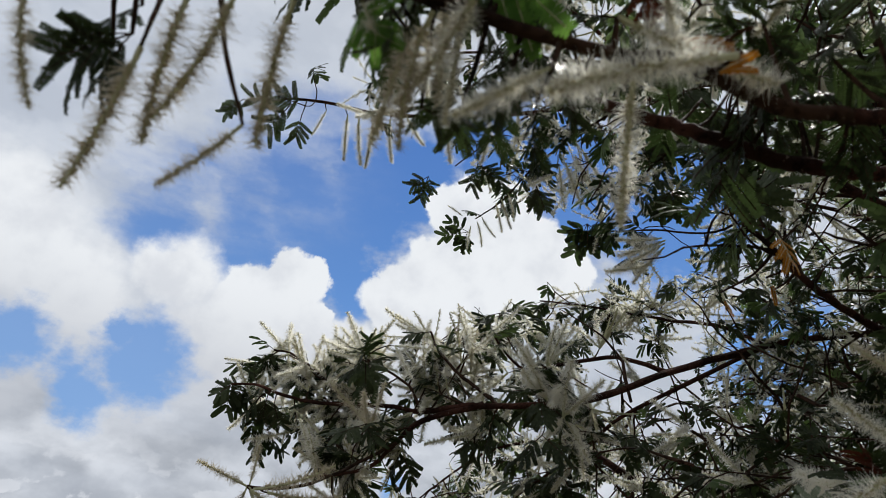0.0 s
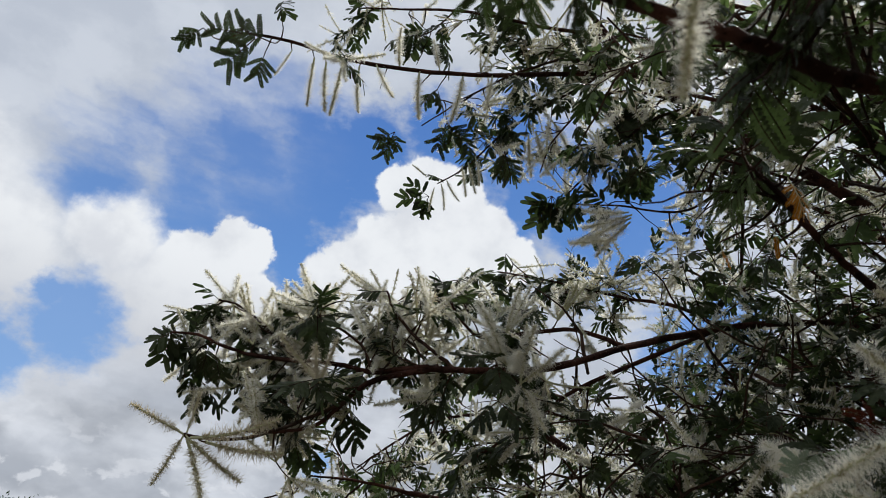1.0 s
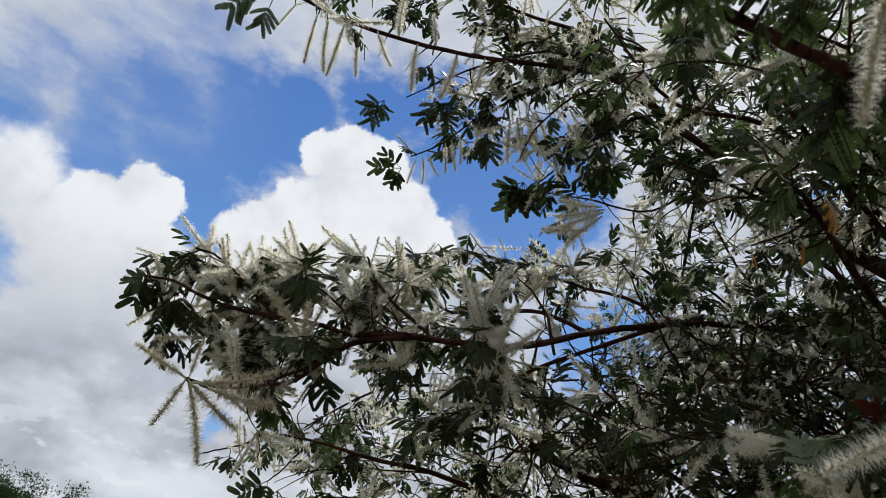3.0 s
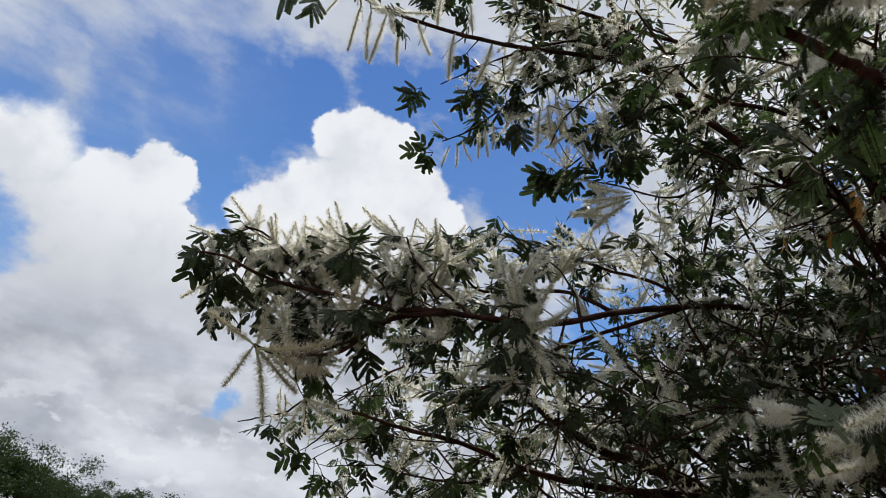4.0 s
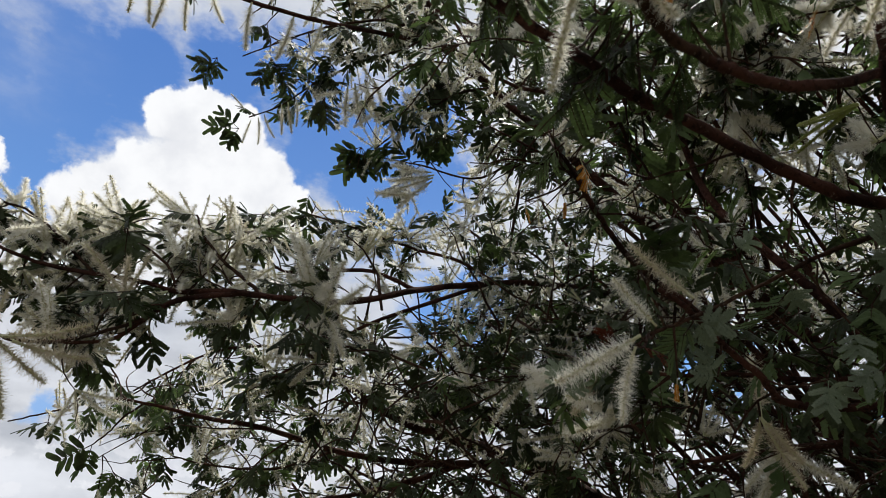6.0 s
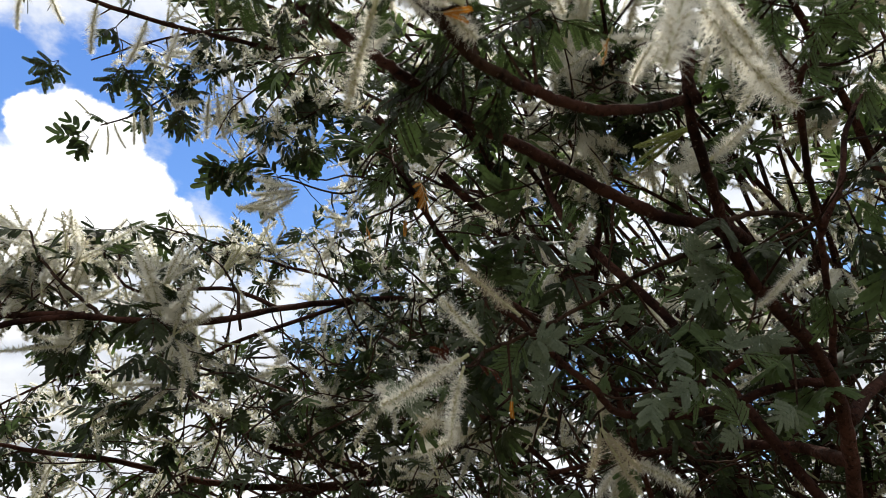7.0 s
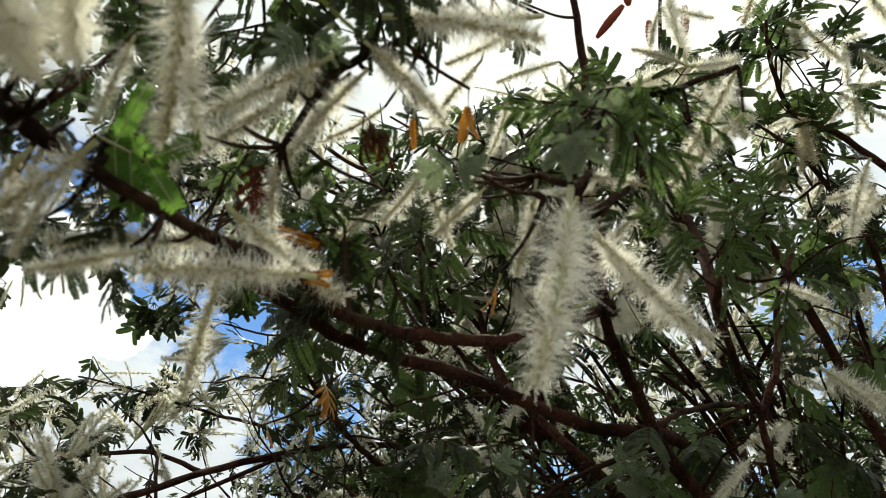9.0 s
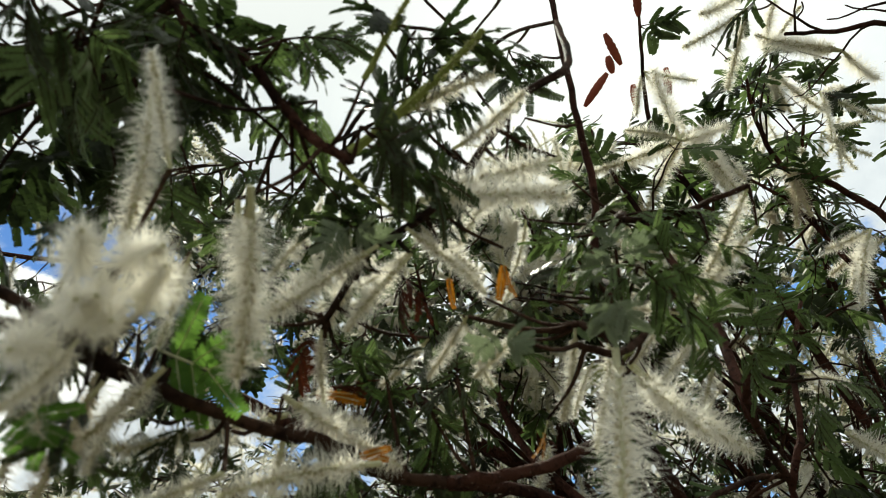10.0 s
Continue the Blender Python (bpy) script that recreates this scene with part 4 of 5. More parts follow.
spike_between((0.059, 0.234, 1.907), (0.052, 0.263, 1.885), 0)
leaf_between((-0.094, 0.220, 1.886), (-0.122, 0.228, 1.868), 0)
leaf_between((-0.082, 0.213, 1.900), (-0.108, 0.223, 1.899), 0)
leaf_between((0.024, 0.190, 1.877), (0.034, 0.203, 1.857), 1)
leaf_between((0.040, 0.196, 1.889), (0.030, 0.204, 1.855), 0)
leaf_between((0.233, 0.356, 2.005), (0.221, 0.406, 1.938), 0)
leaf_between((0.270, 0.351, 2.018), (0.307, 0.341, 2.040), 0)
leaf_between((0.324, 0.148, 2.008), (0.344, 0.114, 2.009), 5)
leaf_between((0.372, 0.131, 2.019), (0.401, 0.111, 2.000), 5)
leaf_between((0.364, 0.153, 2.004), (0.398, 0.133, 1.982), 5)
leaf_between((0.306, 0.173, 1.998), (0.322, 0.146, 1.996), 5)
leaf_between((0.398, 0.124, 2.037), (0.431, 0.099, 2.037), 5)
leaf_between((0.220, 0.326, 1.964), (0.225, 0.352, 1.920), 0)
leaf_between((0.251, 0.387, 2.006), (0.273, 0.404, 1.980), 0)
leaf_between((0.258, 0.346, 2.020), (0.237, 0.371, 2.024), 0)
leaf_between((0.252, 0.360, 2.026), (0.268, 0.373, 2.011), 0)
leaf_between((0.273, 0.360, 1.985), (0.276, 0.388, 1.960), 0)
leaf_between((0.245, 0.325, 1.983), (0.238, 0.349, 1.974), 0)
leaf_between((0.213, 0.363, 1.998), (0.233, 0.374, 1.981), 0)
leaf_between((0.248, 0.356, 1.973), (0.284, 0.346, 1.975), 0)
leaf_between((0.208, 0.378, 1.979), (0.244, 0.373, 1.971), 0)
leaf_between((0.280, 0.365, 2.033), (0.283, 0.391, 2.011), 0)
leaf_between((0.278, 0.337, 1.995), (0.315, 0.328, 1.994), 0)
leaf_between((-0.149, 1.743, 1.842), (-0.227, 1.791, 1.794), 0)
leaf_between((-0.149, 1.743, 1.842), (-0.151, 1.777, 1.778), 0)
leaf_between((-0.321, 1.025, 2.591), (-0.410, 1.012, 2.615), 0)
leaf_between((-0.353, 1.024, 2.593), (-0.420, 1.061, 2.529), 0)
leaf_between((-0.376, 1.020, 2.600), (-0.496, 1.017, 2.606), 0)
leaf_between((-0.329, 1.034, 2.576), (-0.343, 1.067, 2.519), 0)
leaf_between((-0.448, 1.012, 2.594), (-0.497, 1.031, 2.561), 0)
leaf_between((-0.411, 1.278, 2.089), (-0.464, 1.290, 2.080), 0)
leaf_between((-0.401, 1.278, 2.088), (-0.429, 1.298, 2.057), 0)
leaf_between((-0.380, 1.276, 2.086), (-0.394, 1.257, 2.125), 0)
leaf_between((-0.342, 1.289, 2.055), (-0.325, 1.316, 2.004), 0)
leaf_between((-0.356, 1.282, 2.071), (-0.369, 1.314, 2.016), 0)
leaf_between((0.068, 0.222, 1.926), (0.118, 0.200, 1.892), 1)
leaf_between((0.328, 0.138, 2.023), (0.379, 0.096, 2.027), 5)
leaf_between((0.329, 0.140, 2.020), (0.386, 0.123, 2.009), 5)
leaf_between((0.326, 0.142, 2.021), (0.281, 0.176, 2.003), 5)
leaf_between((0.344, 0.146, 2.002), (0.387, 0.137, 1.961), 0)
leaf_between((0.305, 0.163, 1.998), (0.315, 0.167, 1.986), 0)
leaf_between((0.094, 0.240, 1.903), (0.072, 0.265, 1.893), 0)
leaf_between((0.050, 0.175, 2.129), (-0.021, 0.228, 2.133), 0)
leaf_between((0.025, 0.203, 2.122), (-0.007, 0.265, 2.088), 0)
leaf_between((0.037, 0.196, 2.120), (0.034, 0.245, 2.075), 0)
leaf_between((0.055, 0.176, 2.109), (0.069, 0.216, 2.060), 0)
leaf_between((-0.003, 0.229, 2.135), (-0.036, 0.236, 2.153), 0)
leaf_between((-0.000, 0.227, 2.134), (0.003, 0.256, 2.104), 0)
leaf_between((0.076, 0.166, 2.087), (0.107, 0.179, 2.067), 0)
leaf_between((0.111, 0.170, 2.120), (0.148, 0.134, 2.125), 0)
leaf_between((0.112, 0.163, 2.124), (0.132, 0.167, 2.106), 0)
leaf_between((0.108, 0.163, 2.128), (0.084, 0.167, 2.142), 0)
leaf_between((0.148, 0.151, 2.030), (0.214, 0.139, 1.991), 0)
leaf_between((0.176, 0.172, 2.003), (0.127, 0.200, 1.999), 0)
leaf_between((0.173, 0.172, 2.006), (0.210, 0.156, 1.992), 0)
leaf_between((0.342, 0.183, 1.976), (0.324, 0.168, 1.989), 0)
leaf_between((0.270, 0.208, 1.961), (0.261, 0.213, 1.962), 0)
leaf_between((0.079, 0.285, 1.924), (0.071, 0.313, 1.902), 0)
leaf_between((0.111, 0.276, 1.923), (0.120, 0.291, 1.902), 0)
leaf_between((0.055, 0.170, 2.131), (0.012, 0.185, 2.149), 0)
leaf_between((-0.011, 0.236, 2.134), (-0.035, 0.276, 2.114), 0)
leaf_between((0.009, 0.222, 2.132), (0.017, 0.255, 2.094), 0)
leaf_between((-0.023, 0.242, 2.153), (-0.019, 0.272, 2.122), 0)
leaf_between((0.043, 0.184, 2.126), (0.048, 0.217, 2.091), 0)
leaf_between((0.082, 0.165, 2.083), (0.106, 0.159, 2.085), 0)
leaf_between((0.098, 0.164, 2.071), (0.114, 0.162, 2.061), 0)
leaf_between((0.058, 0.223, 1.932), (0.036, 0.230, 1.942), 0)
leaf_between((0.042, 0.220, 1.932), (0.026, 0.243, 1.920), 0)
leaf_between((0.038, 0.260, 2.076), (0.039, 0.295, 2.070), 0)
leaf_between((0.111, 0.256, 2.105), (0.135, 0.270, 2.071), 0)
leaf_between((0.139, 0.277, 2.093), (0.130, 0.311, 2.064), 0)
leaf_between((0.063, 0.293, 2.104), (0.085, 0.311, 2.067), 0)
leaf_between((0.191, 0.271, 2.108), (0.179, 0.300, 2.086), 0)
leaf_between((0.101, 0.331, 2.117), (0.145, 0.326, 2.087), 0)
leaf_between((0.019, 0.308, 2.072), (0.009, 0.335, 2.052), 0)
leaf_between((0.139, 0.229, 2.111), (0.173, 0.229, 2.084), 0)
leaf_between((0.244, 0.245, 2.093), (0.273, 0.247, 2.068), 0)
leaf_between((0.157, 0.218, 2.059), (0.125, 0.239, 2.062), 0)
leaf_between((0.067, 0.243, 2.070), (0.077, 0.270, 2.033), 0)
leaf_between((0.139, 0.229, 2.061), (0.129, 0.264, 2.032), 0)
leaf_between((0.171, 0.191, 2.042), (0.208, 0.176, 2.028), 0)
leaf_between((0.258, 0.207, 1.989), (0.233, 0.236, 1.978), 0)
leaf_between((0.298, 0.200, 1.998), (0.268, 0.221, 1.967), 0)
leaf_between((0.309, 0.186, 2.157), (0.339, 0.189, 2.131), 0)
leaf_between((0.319, 0.173, 2.162), (0.307, 0.205, 2.141), 0)
leaf_between((0.347, 0.153, 2.239), (0.327, 0.183, 2.225), 0)
leaf_between((-0.004, 1.583, 2.661), (-0.078, 1.596, 2.650), 0)
leaf_between((-0.004, 1.583, 2.661), (-0.064, 1.567, 2.689), 0)
leaf_between((-0.004, 1.583, 2.661), (-0.033, 1.621, 2.610), 0)
leaf_between((-0.006, 1.586, 2.658), (-0.008, 1.616, 2.615), 0)
leaf_between((0.303, 1.459, 2.623), (0.233, 1.498, 2.597), 0)
leaf_between((0.303, 1.459, 2.623), (0.270, 1.518, 2.554), 0)
leaf_between((0.303, 1.459, 2.623), (0.310, 1.510, 2.547), 0)
leaf_between((0.303, 1.459, 2.623), (0.345, 1.494, 2.556), 0)
leaf_between((0.303, 1.459, 2.623), (0.371, 1.473, 2.573), 0)
leaf_between((-0.087, 1.263, 2.605), (-0.141, 1.285, 2.580), 0)
leaf_between((-0.087, 1.263, 2.605), (-0.111, 1.303, 2.557), 0)
leaf_between((-0.087, 1.263, 2.605), (-0.074, 1.293, 2.569), 0)
leaf_between((0.025, 1.266, 2.652), (0.041, 1.287, 2.625), 0)
leaf_between((0.025, 1.266, 2.652), (0.002, 1.316, 2.596), 0)
leaf_between((0.025, 1.266, 2.652), (0.081, 1.292, 2.611), 0)
leaf_between((0.164, 1.313, 2.628), (0.159, 1.355, 2.579), 0)
leaf_between((0.164, 1.313, 2.628), (0.194, 1.355, 2.566), 0)
leaf_between((0.164, 1.313, 2.628), (0.166, 1.338, 2.597), 0)
leaf_between((0.470, 1.285, 2.612), (0.440, 1.328, 2.575), 0)
leaf_between((0.470, 1.285, 2.612), (0.501, 1.299, 2.576), 0)
leaf_between((0.470, 1.285, 2.612), (0.479, 1.328, 2.553), 0)
spike_between((0.014, 1.360, 2.537), (0.003, 1.393, 2.492), 3)
spike_between((0.028, 1.353, 2.545), (0.051, 1.383, 2.498), 3)
spike_between((0.039, 1.345, 2.553), (0.064, 1.373, 2.510), 3)
spike_between((0.071, 1.321, 2.578), (0.090, 1.360, 2.522), 3)
spike_between((0.083, 1.314, 2.584), (0.108, 1.353, 2.527), 3)
spike_between((0.098, 1.303, 2.594), (0.126, 1.336, 2.545), 3)
spike_between((-0.007, 1.348, 2.556), (-0.034, 1.337, 2.573), 3)
spike_between((0.221, 1.338, 2.707), (0.234, 1.401, 2.628), 0)
spike_between((0.236, 1.330, 2.713), (0.272, 1.389, 2.629), 0)
spike_between((0.257, 1.316, 2.721), (0.309, 1.367, 2.641), 0)
spike_between((0.274, 1.306, 2.726), (0.334, 1.342, 2.660), 0)
spike_between((0.212, 1.351, 2.695), (0.149, 1.385, 2.673), 0)
spike_between((0.276, 1.367, 2.655), (0.211, 1.382, 2.659), 0)
spike_between((0.307, 1.351, 2.661), (0.262, 1.393, 2.628), 0)
spike_between((0.335, 1.344, 2.658), (0.381, 1.381, 2.591), 0)
spike_between((0.373, 1.349, 2.635), (0.384, 1.399, 2.564), 0)
spike_between((0.384, 1.334, 2.649), (0.432, 1.359, 2.592), 0)
spike_between((0.422, 1.235, 2.446), (0.335, 1.272, 2.445), 0)
spike_between((0.429, 1.235, 2.441), (0.338, 1.288, 2.421), 0)
spike_between((0.428, 1.239, 2.436), (0.337, 1.302, 2.401), 0)
spike_between((0.428, 1.244, 2.429), (0.362, 1.305, 2.382), 0)
spike_between((0.407, 1.273, 2.402), (0.314, 1.313, 2.397), 0)
# near eastern leaves in the two tones lightened for skylight
leaf_between((0.527, 0.362, 1.872), (0.507, 0.321, 1.896), 6)
leaf_between((0.527, 0.362, 1.872), (0.527, 0.317, 1.863), 5)
leaf_between((0.592, 0.384, 1.801), (0.591, 0.416, 1.842), 5)
leaf_between((0.592, 0.384, 1.801), (0.591, 0.364, 1.841), 6)
leaf_between((0.592, 0.384, 1.801), (0.606, 0.342, 1.795), 5)
leaf_between((0.556, 0.421, 1.823), (0.598, 0.417, 1.803), 5)
leaf_between((0.556, 0.421, 1.823), (0.540, 0.414, 1.769), 6)
leaf_between((0.529, 0.341, 1.844), (0.524, 0.387, 1.832), 6)
leaf_between((0.529, 0.341, 1.844), (0.498, 0.352, 1.880), 6)
leaf_between((0.529, 0.341, 1.844), (0.530, 0.338, 1.892), 6)
leaf_between((0.470, 0.466, 1.904), (0.410, 0.482, 1.898), 5)
leaf_between((0.470, 0.466, 1.904), (0.442, 0.448, 1.953), 5)
leaf_between((0.470, 0.466, 1.904), (0.502, 0.441, 1.930), 6)
leaf_between((0.448, 0.540, 1.902), (0.434, 0.536, 1.946), 6)
leaf_between((0.448, 0.540, 1.902), (0.460, 0.501, 1.936), 6)
leaf_between((0.529, 0.457, 1.873), (0.553, 0.471, 1.834), 6)
leaf_between((0.529, 0.457, 1.873), (0.524, 0.501, 1.832), 5)
leaf_between((0.638, 0.376, 1.832), (0.654, 0.358, 1.792), 6)
leaf_between((0.638, 0.376, 1.832), (0.626, 0.397, 1.783), 6)
leaf_between((0.424, 0.487, 1.825), (0.486, 0.470, 1.828), 6)
leaf_between((0.424, 0.487, 1.825), (0.465, 0.490, 1.800), 6)
leaf_between((0.424, 0.487, 1.825), (0.422, 0.526, 1.798), 5)
leaf_between((0.546, 0.451, 1.777), (0.566, 0.438, 1.746), 6)
leaf_between((0.546, 0.451, 1.777), (0.534, 0.458, 1.726), 6)
leaf_between((0.559, 0.402, 1.782), (0.605, 0.389, 1.773), 5)
leaf_between((0.559, 0.402, 1.782), (0.565, 0.424, 1.742), 5)
leaf_between((0.559, 0.402, 1.782), (0.534, 0.434, 1.749), 6)
leaf_between((0.344, 0.600, 1.771), (0.338, 0.601, 1.824), 6)
leaf_between((0.344, 0.600, 1.771), (0.369, 0.564, 1.782), 6)
leaf_between((0.680, 0.324, 1.865), (0.694, 0.296, 1.835), 6)
leaf_between((0.680, 0.324, 1.865), (0.704, 0.341, 1.826), 5)
leaf_between((0.680, 0.324, 1.865), (0.657, 0.359, 1.843), 5)
leaf_between((0.702, 0.399, 1.769), (0.709, 0.424, 1.732), 6)
leaf_between((0.702, 0.399, 1.769), (0.663, 0.417, 1.743), 6)
leaf_between((0.473, 0.516, 1.785), (0.443, 0.542, 1.789), 6)
leaf_between((0.473, 0.516, 1.785), (0.450, 0.519, 1.832), 6)
leaf_between((0.633, 0.420, 1.737), (0.614, 0.453, 1.727), 6)
leaf_between((0.633, 0.420, 1.737), (0.634, 0.428, 1.790), 5)
spike_between((0.033, 0.176, 1.895), (0.024, 0.170, 1.868), 0)
spike_between((0.048, 0.124, 1.940), (0.038, 0.108, 1.955), 0)
leaf_between((0.005, 0.145, 2.040), (-0.011, 0.177, 2.005), 5)
leaf_between((0.005, 0.145, 2.040), (0.009, 0.203, 2.018), 5)
leaf_between((0.005, 0.145, 2.040), (0.030, 0.175, 2.008), 5)
leaf_between((0.005, 0.145, 2.040), (-0.014, 0.168, 2.037), 5)
leaf_between((0.005, 0.145, 2.040), (0.039, 0.166, 2.043), 5)
leaf_between((0.049, 0.141, 2.066), (0.045, 0.176, 2.036), 0)
leaf_between((0.049, 0.141, 2.066), (0.065, 0.139, 2.062), 0)
leaf_between((0.049, 0.141, 2.066), (0.028, 0.141, 2.061), 0)
leaf_between((-0.013, 0.127, 2.027), (-0.014, 0.145, 1.994), 0)
leaf_between((-0.013, 0.127, 2.027), (0.012, 0.148, 2.013), 0)
leaf_between((-0.013, 0.127, 2.027), (-0.026, 0.140, 2.003), 0)
leaf_between((0.099, 0.140, 2.082), (0.136, 0.109, 2.076), 5)
leaf_between((0.099, 0.140, 2.082), (0.129, 0.136, 2.060), 5)
leaf_between((0.099, 0.140, 2.082), (0.074, 0.133, 2.076), 5)
leaf_between((0.099, 0.140, 2.082), (0.098, 0.164, 2.082), 5)
leaf_between((0.129, 0.120, 1.999), (0.188, 0.116, 1.963), 0)
leaf_between((0.129, 0.120, 1.999), (0.164, 0.098, 1.983), 0)
leaf_between((0.129, 0.120, 1.999), (0.168, 0.127, 1.978), 0)
leaf_between((0.131, 0.169, 2.079), (0.112, 0.203, 2.065), 5)
leaf_between((0.131, 0.169, 2.079), (0.095, 0.194, 2.078), 5)
leaf_between((0.131, 0.169, 2.079), (0.146, 0.206, 2.067), 5)
leaf_between((0.316, 0.162, 2.241), (0.347, 0.140, 2.213), 0)
leaf_between((0.316, 0.162, 2.241), (0.323, 0.201, 2.211), 0)
leaf_between((0.316, 0.162, 2.241), (0.354, 0.181, 2.196), 0)
leaf_between((0.274, 0.104, 1.940), (0.236, 0.114, 1.941), 5)
leaf_between((0.274, 0.104, 1.940), (0.254, 0.119, 1.928), 5)
leaf_between((0.274, 0.104, 1.940), (0.292, 0.090, 1.916), 5)
leaf_between((0.274, 0.104, 1.940), (0.303, 0.095, 1.892), 5)
leaf_between((0.246, 0.106, 1.917), (0.250, 0.130, 1.895), 6)
leaf_between((0.246, 0.106, 1.917), (0.257, 0.109, 1.895), 6)
leaf_between((0.211, 0.148, 1.915), (0.202, 0.167, 1.909), 6)
leaf_between((0.211, 0.148, 1.915), (0.215, 0.142, 1.896), 6)
leaf_between((0.137, 0.154, 1.966), (0.121, 0.161, 1.946), 6)
leaf_between((0.137, 0.154, 1.966), (0.157, 0.149, 1.950), 6)
leaf_between((0.081, 0.229, 1.951), (0.062, 0.239, 1.910), 0)
leaf_between((0.081, 0.229, 1.951), (0.088, 0.243, 1.916), 0)
leaf_between((0.081, 0.229, 1.951), (0.103, 0.234, 1.932), 0)
leaf_between((0.040, 0.267, 1.894), (0.064, 0.282, 1.892), 0)
leaf_between((0.097, 0.275, 1.908), (0.094, 0.303, 1.893), 0)
leaf_between((-0.084, 0.217, 1.886), (-0.114, 0.214, 1.863), 0)
leaf_between((-0.084, 0.217, 1.886), (-0.107, 0.208, 1.875), 0)
leaf_between((-0.084, 0.217, 1.886), (-0.102, 0.225, 1.864), 0)
leaf_between((0.021, 0.243, 1.939), (0.007, 0.262, 1.919), 5)
leaf_between((0.021, 0.243, 1.939), (0.024, 0.261, 1.925), 5)
leaf_between((0.021, 0.243, 1.939), (-0.007, 0.252, 1.924), 5)
# spikes overhead, their shaded look given by the beige colour
spike_between((-0.067, 0.204, 1.864), (-0.090, 0.231, 1.811), 2)
spike_between((-0.048, 0.193, 1.886), (-0.074, 0.226, 1.835), 2)
spike_between((-0.031, 0.197, 1.892), (-0.057, 0.230, 1.845), 2)
spike_between((-0.010, 0.205, 1.895), (-0.032, 0.242, 1.848), 2)
spike_between((-0.032, 0.237, 1.853), (-0.062, 0.245, 1.821), 2)
spike_between((0.048, 0.215, 1.902), (0.022, 0.251, 1.861), 2)
spike_between((-0.098, 0.174, 1.864), (-0.109, 0.200, 1.829), 2)
leaf_between((0.451, 0.150, 1.962), (0.431, 0.136, 1.989), 5)
leaf_between((0.451, 0.150, 1.962), (0.469, 0.122, 1.951), 5)
leaf_between((0.451, 0.150, 1.962), (0.459, 0.182, 1.938), 5)
leaf_between((0.464, 0.135, 1.920), (0.473, 0.165, 1.891), 5)
leaf_between((0.464, 0.135, 1.920), (0.437, 0.135, 1.953), 5)
leaf_between((0.464, 0.135, 1.920), (0.482, 0.108, 1.904), 5)
leaf_between((0.480, 0.138, 1.981), (0.500, 0.117, 1.963), 5)
leaf_between((0.480, 0.138, 1.981), (0.476, 0.173, 1.971), 5)
leaf_between((0.480, 0.138, 1.981), (0.457, 0.125, 2.009), 5)
leaf_between((0.479, 0.182, 1.979), (0.479, 0.142, 1.996), 5)
leaf_between((0.479, 0.182, 1.979), (0.500, 0.203, 1.940), 5)
leaf_between((0.479, 0.182, 1.979), (0.446, 0.195, 2.008), 5)
leaf_between((0.412, 0.166, 1.967), (0.430, 0.181, 1.939), 5)
leaf_between((0.412, 0.166, 1.967), (0.388, 0.183, 1.982), 5)
leaf_between((0.412, 0.166, 1.967), (0.405, 0.140, 1.984), 5)
leaf_between((0.211, 0.262, 1.954), (0.230, 0.276, 1.929), 0)
leaf_between((0.211, 0.262, 1.954), (0.187, 0.287, 1.982), 0)
leaf_between((0.211, 0.262, 1.954), (0.213, 0.233, 1.964), 0)
leaf_between((0.247, 0.277, 1.951), (0.251, 0.261, 1.989), 0)
leaf_between((0.247, 0.277, 1.951), (0.279, 0.291, 1.931), 0)
leaf_between((0.247, 0.277, 1.951), (0.223, 0.298, 1.945), 0)
leaf_between((0.181, 0.261, 1.966), (0.156, 0.293, 1.957), 0)
leaf_between((0.181, 0.261, 1.966), (0.169, 0.239, 1.999), 0)
leaf_between((0.181, 0.261, 1.966), (0.213, 0.253, 1.960), 0)
leaf_between((0.275, 0.307, 1.950), (0.288, 0.348, 1.925), 0)
leaf_between((0.275, 0.307, 1.950), (0.242, 0.308, 1.957), 0)
leaf_between((0.275, 0.307, 1.950), (0.296, 0.298, 1.984), 0)
leaf_between((0.237, 0.308, 1.957), (0.279, 0.305, 1.948), 0)
leaf_between((0.237, 0.308, 1.957), (0.209, 0.335, 1.933), 0)
leaf_between((0.237, 0.308, 1.957), (0.219, 0.272, 1.978), 0)
leaf_between((0.262, 0.257, 1.959), (0.284, 0.260, 1.928), 0)
leaf_between((0.262, 0.257, 1.959), (0.234, 0.276, 1.937), 0)
leaf_between((0.262, 0.257, 1.959), (0.263, 0.246, 2.001), 0)
spike_between((0.150, 0.152, 1.956), (0.110, 0.192, 1.933), 0)
spike_between((0.166, 0.148, 1.952), (0.145, 0.193, 1.935), 0)
spike_between((0.160, 0.141, 1.961), (0.204, 0.139, 1.937), 0)
spike_between((0.166, 0.134, 1.976), (0.245, 0.101, 1.989), 0)
spike_between((0.072, 0.106, 1.923), (0.097, 0.168, 1.887), 0)
spike_between((0.028, 0.177, 1.928), (0.026, 0.122, 1.889), 0)
spike_between((0.044, 0.172, 1.933), (0.038, 0.119, 1.891), 0)
spike_between((0.055, 0.181, 1.921), (0.045, 0.125, 1.883), 0)
spike_between((0.044, 0.188, 1.912), (0.034, 0.131, 1.876), 0)
spike_between((0.028, 0.188, 1.914), (0.027, 0.131, 1.877), 0)
spike_between((0.039, 0.181, 1.923), (0.034, 0.128, 1.880), 0)
spike_between((0.021, 0.195, 1.904), (0.020, 0.136, 1.870), 0)
leaf_between((0.030, 0.253, 1.933), (0.022, 0.264, 1.912), 5)
leaf_between((0.030, 0.253, 1.933), (0.020, 0.247, 1.972), 5)
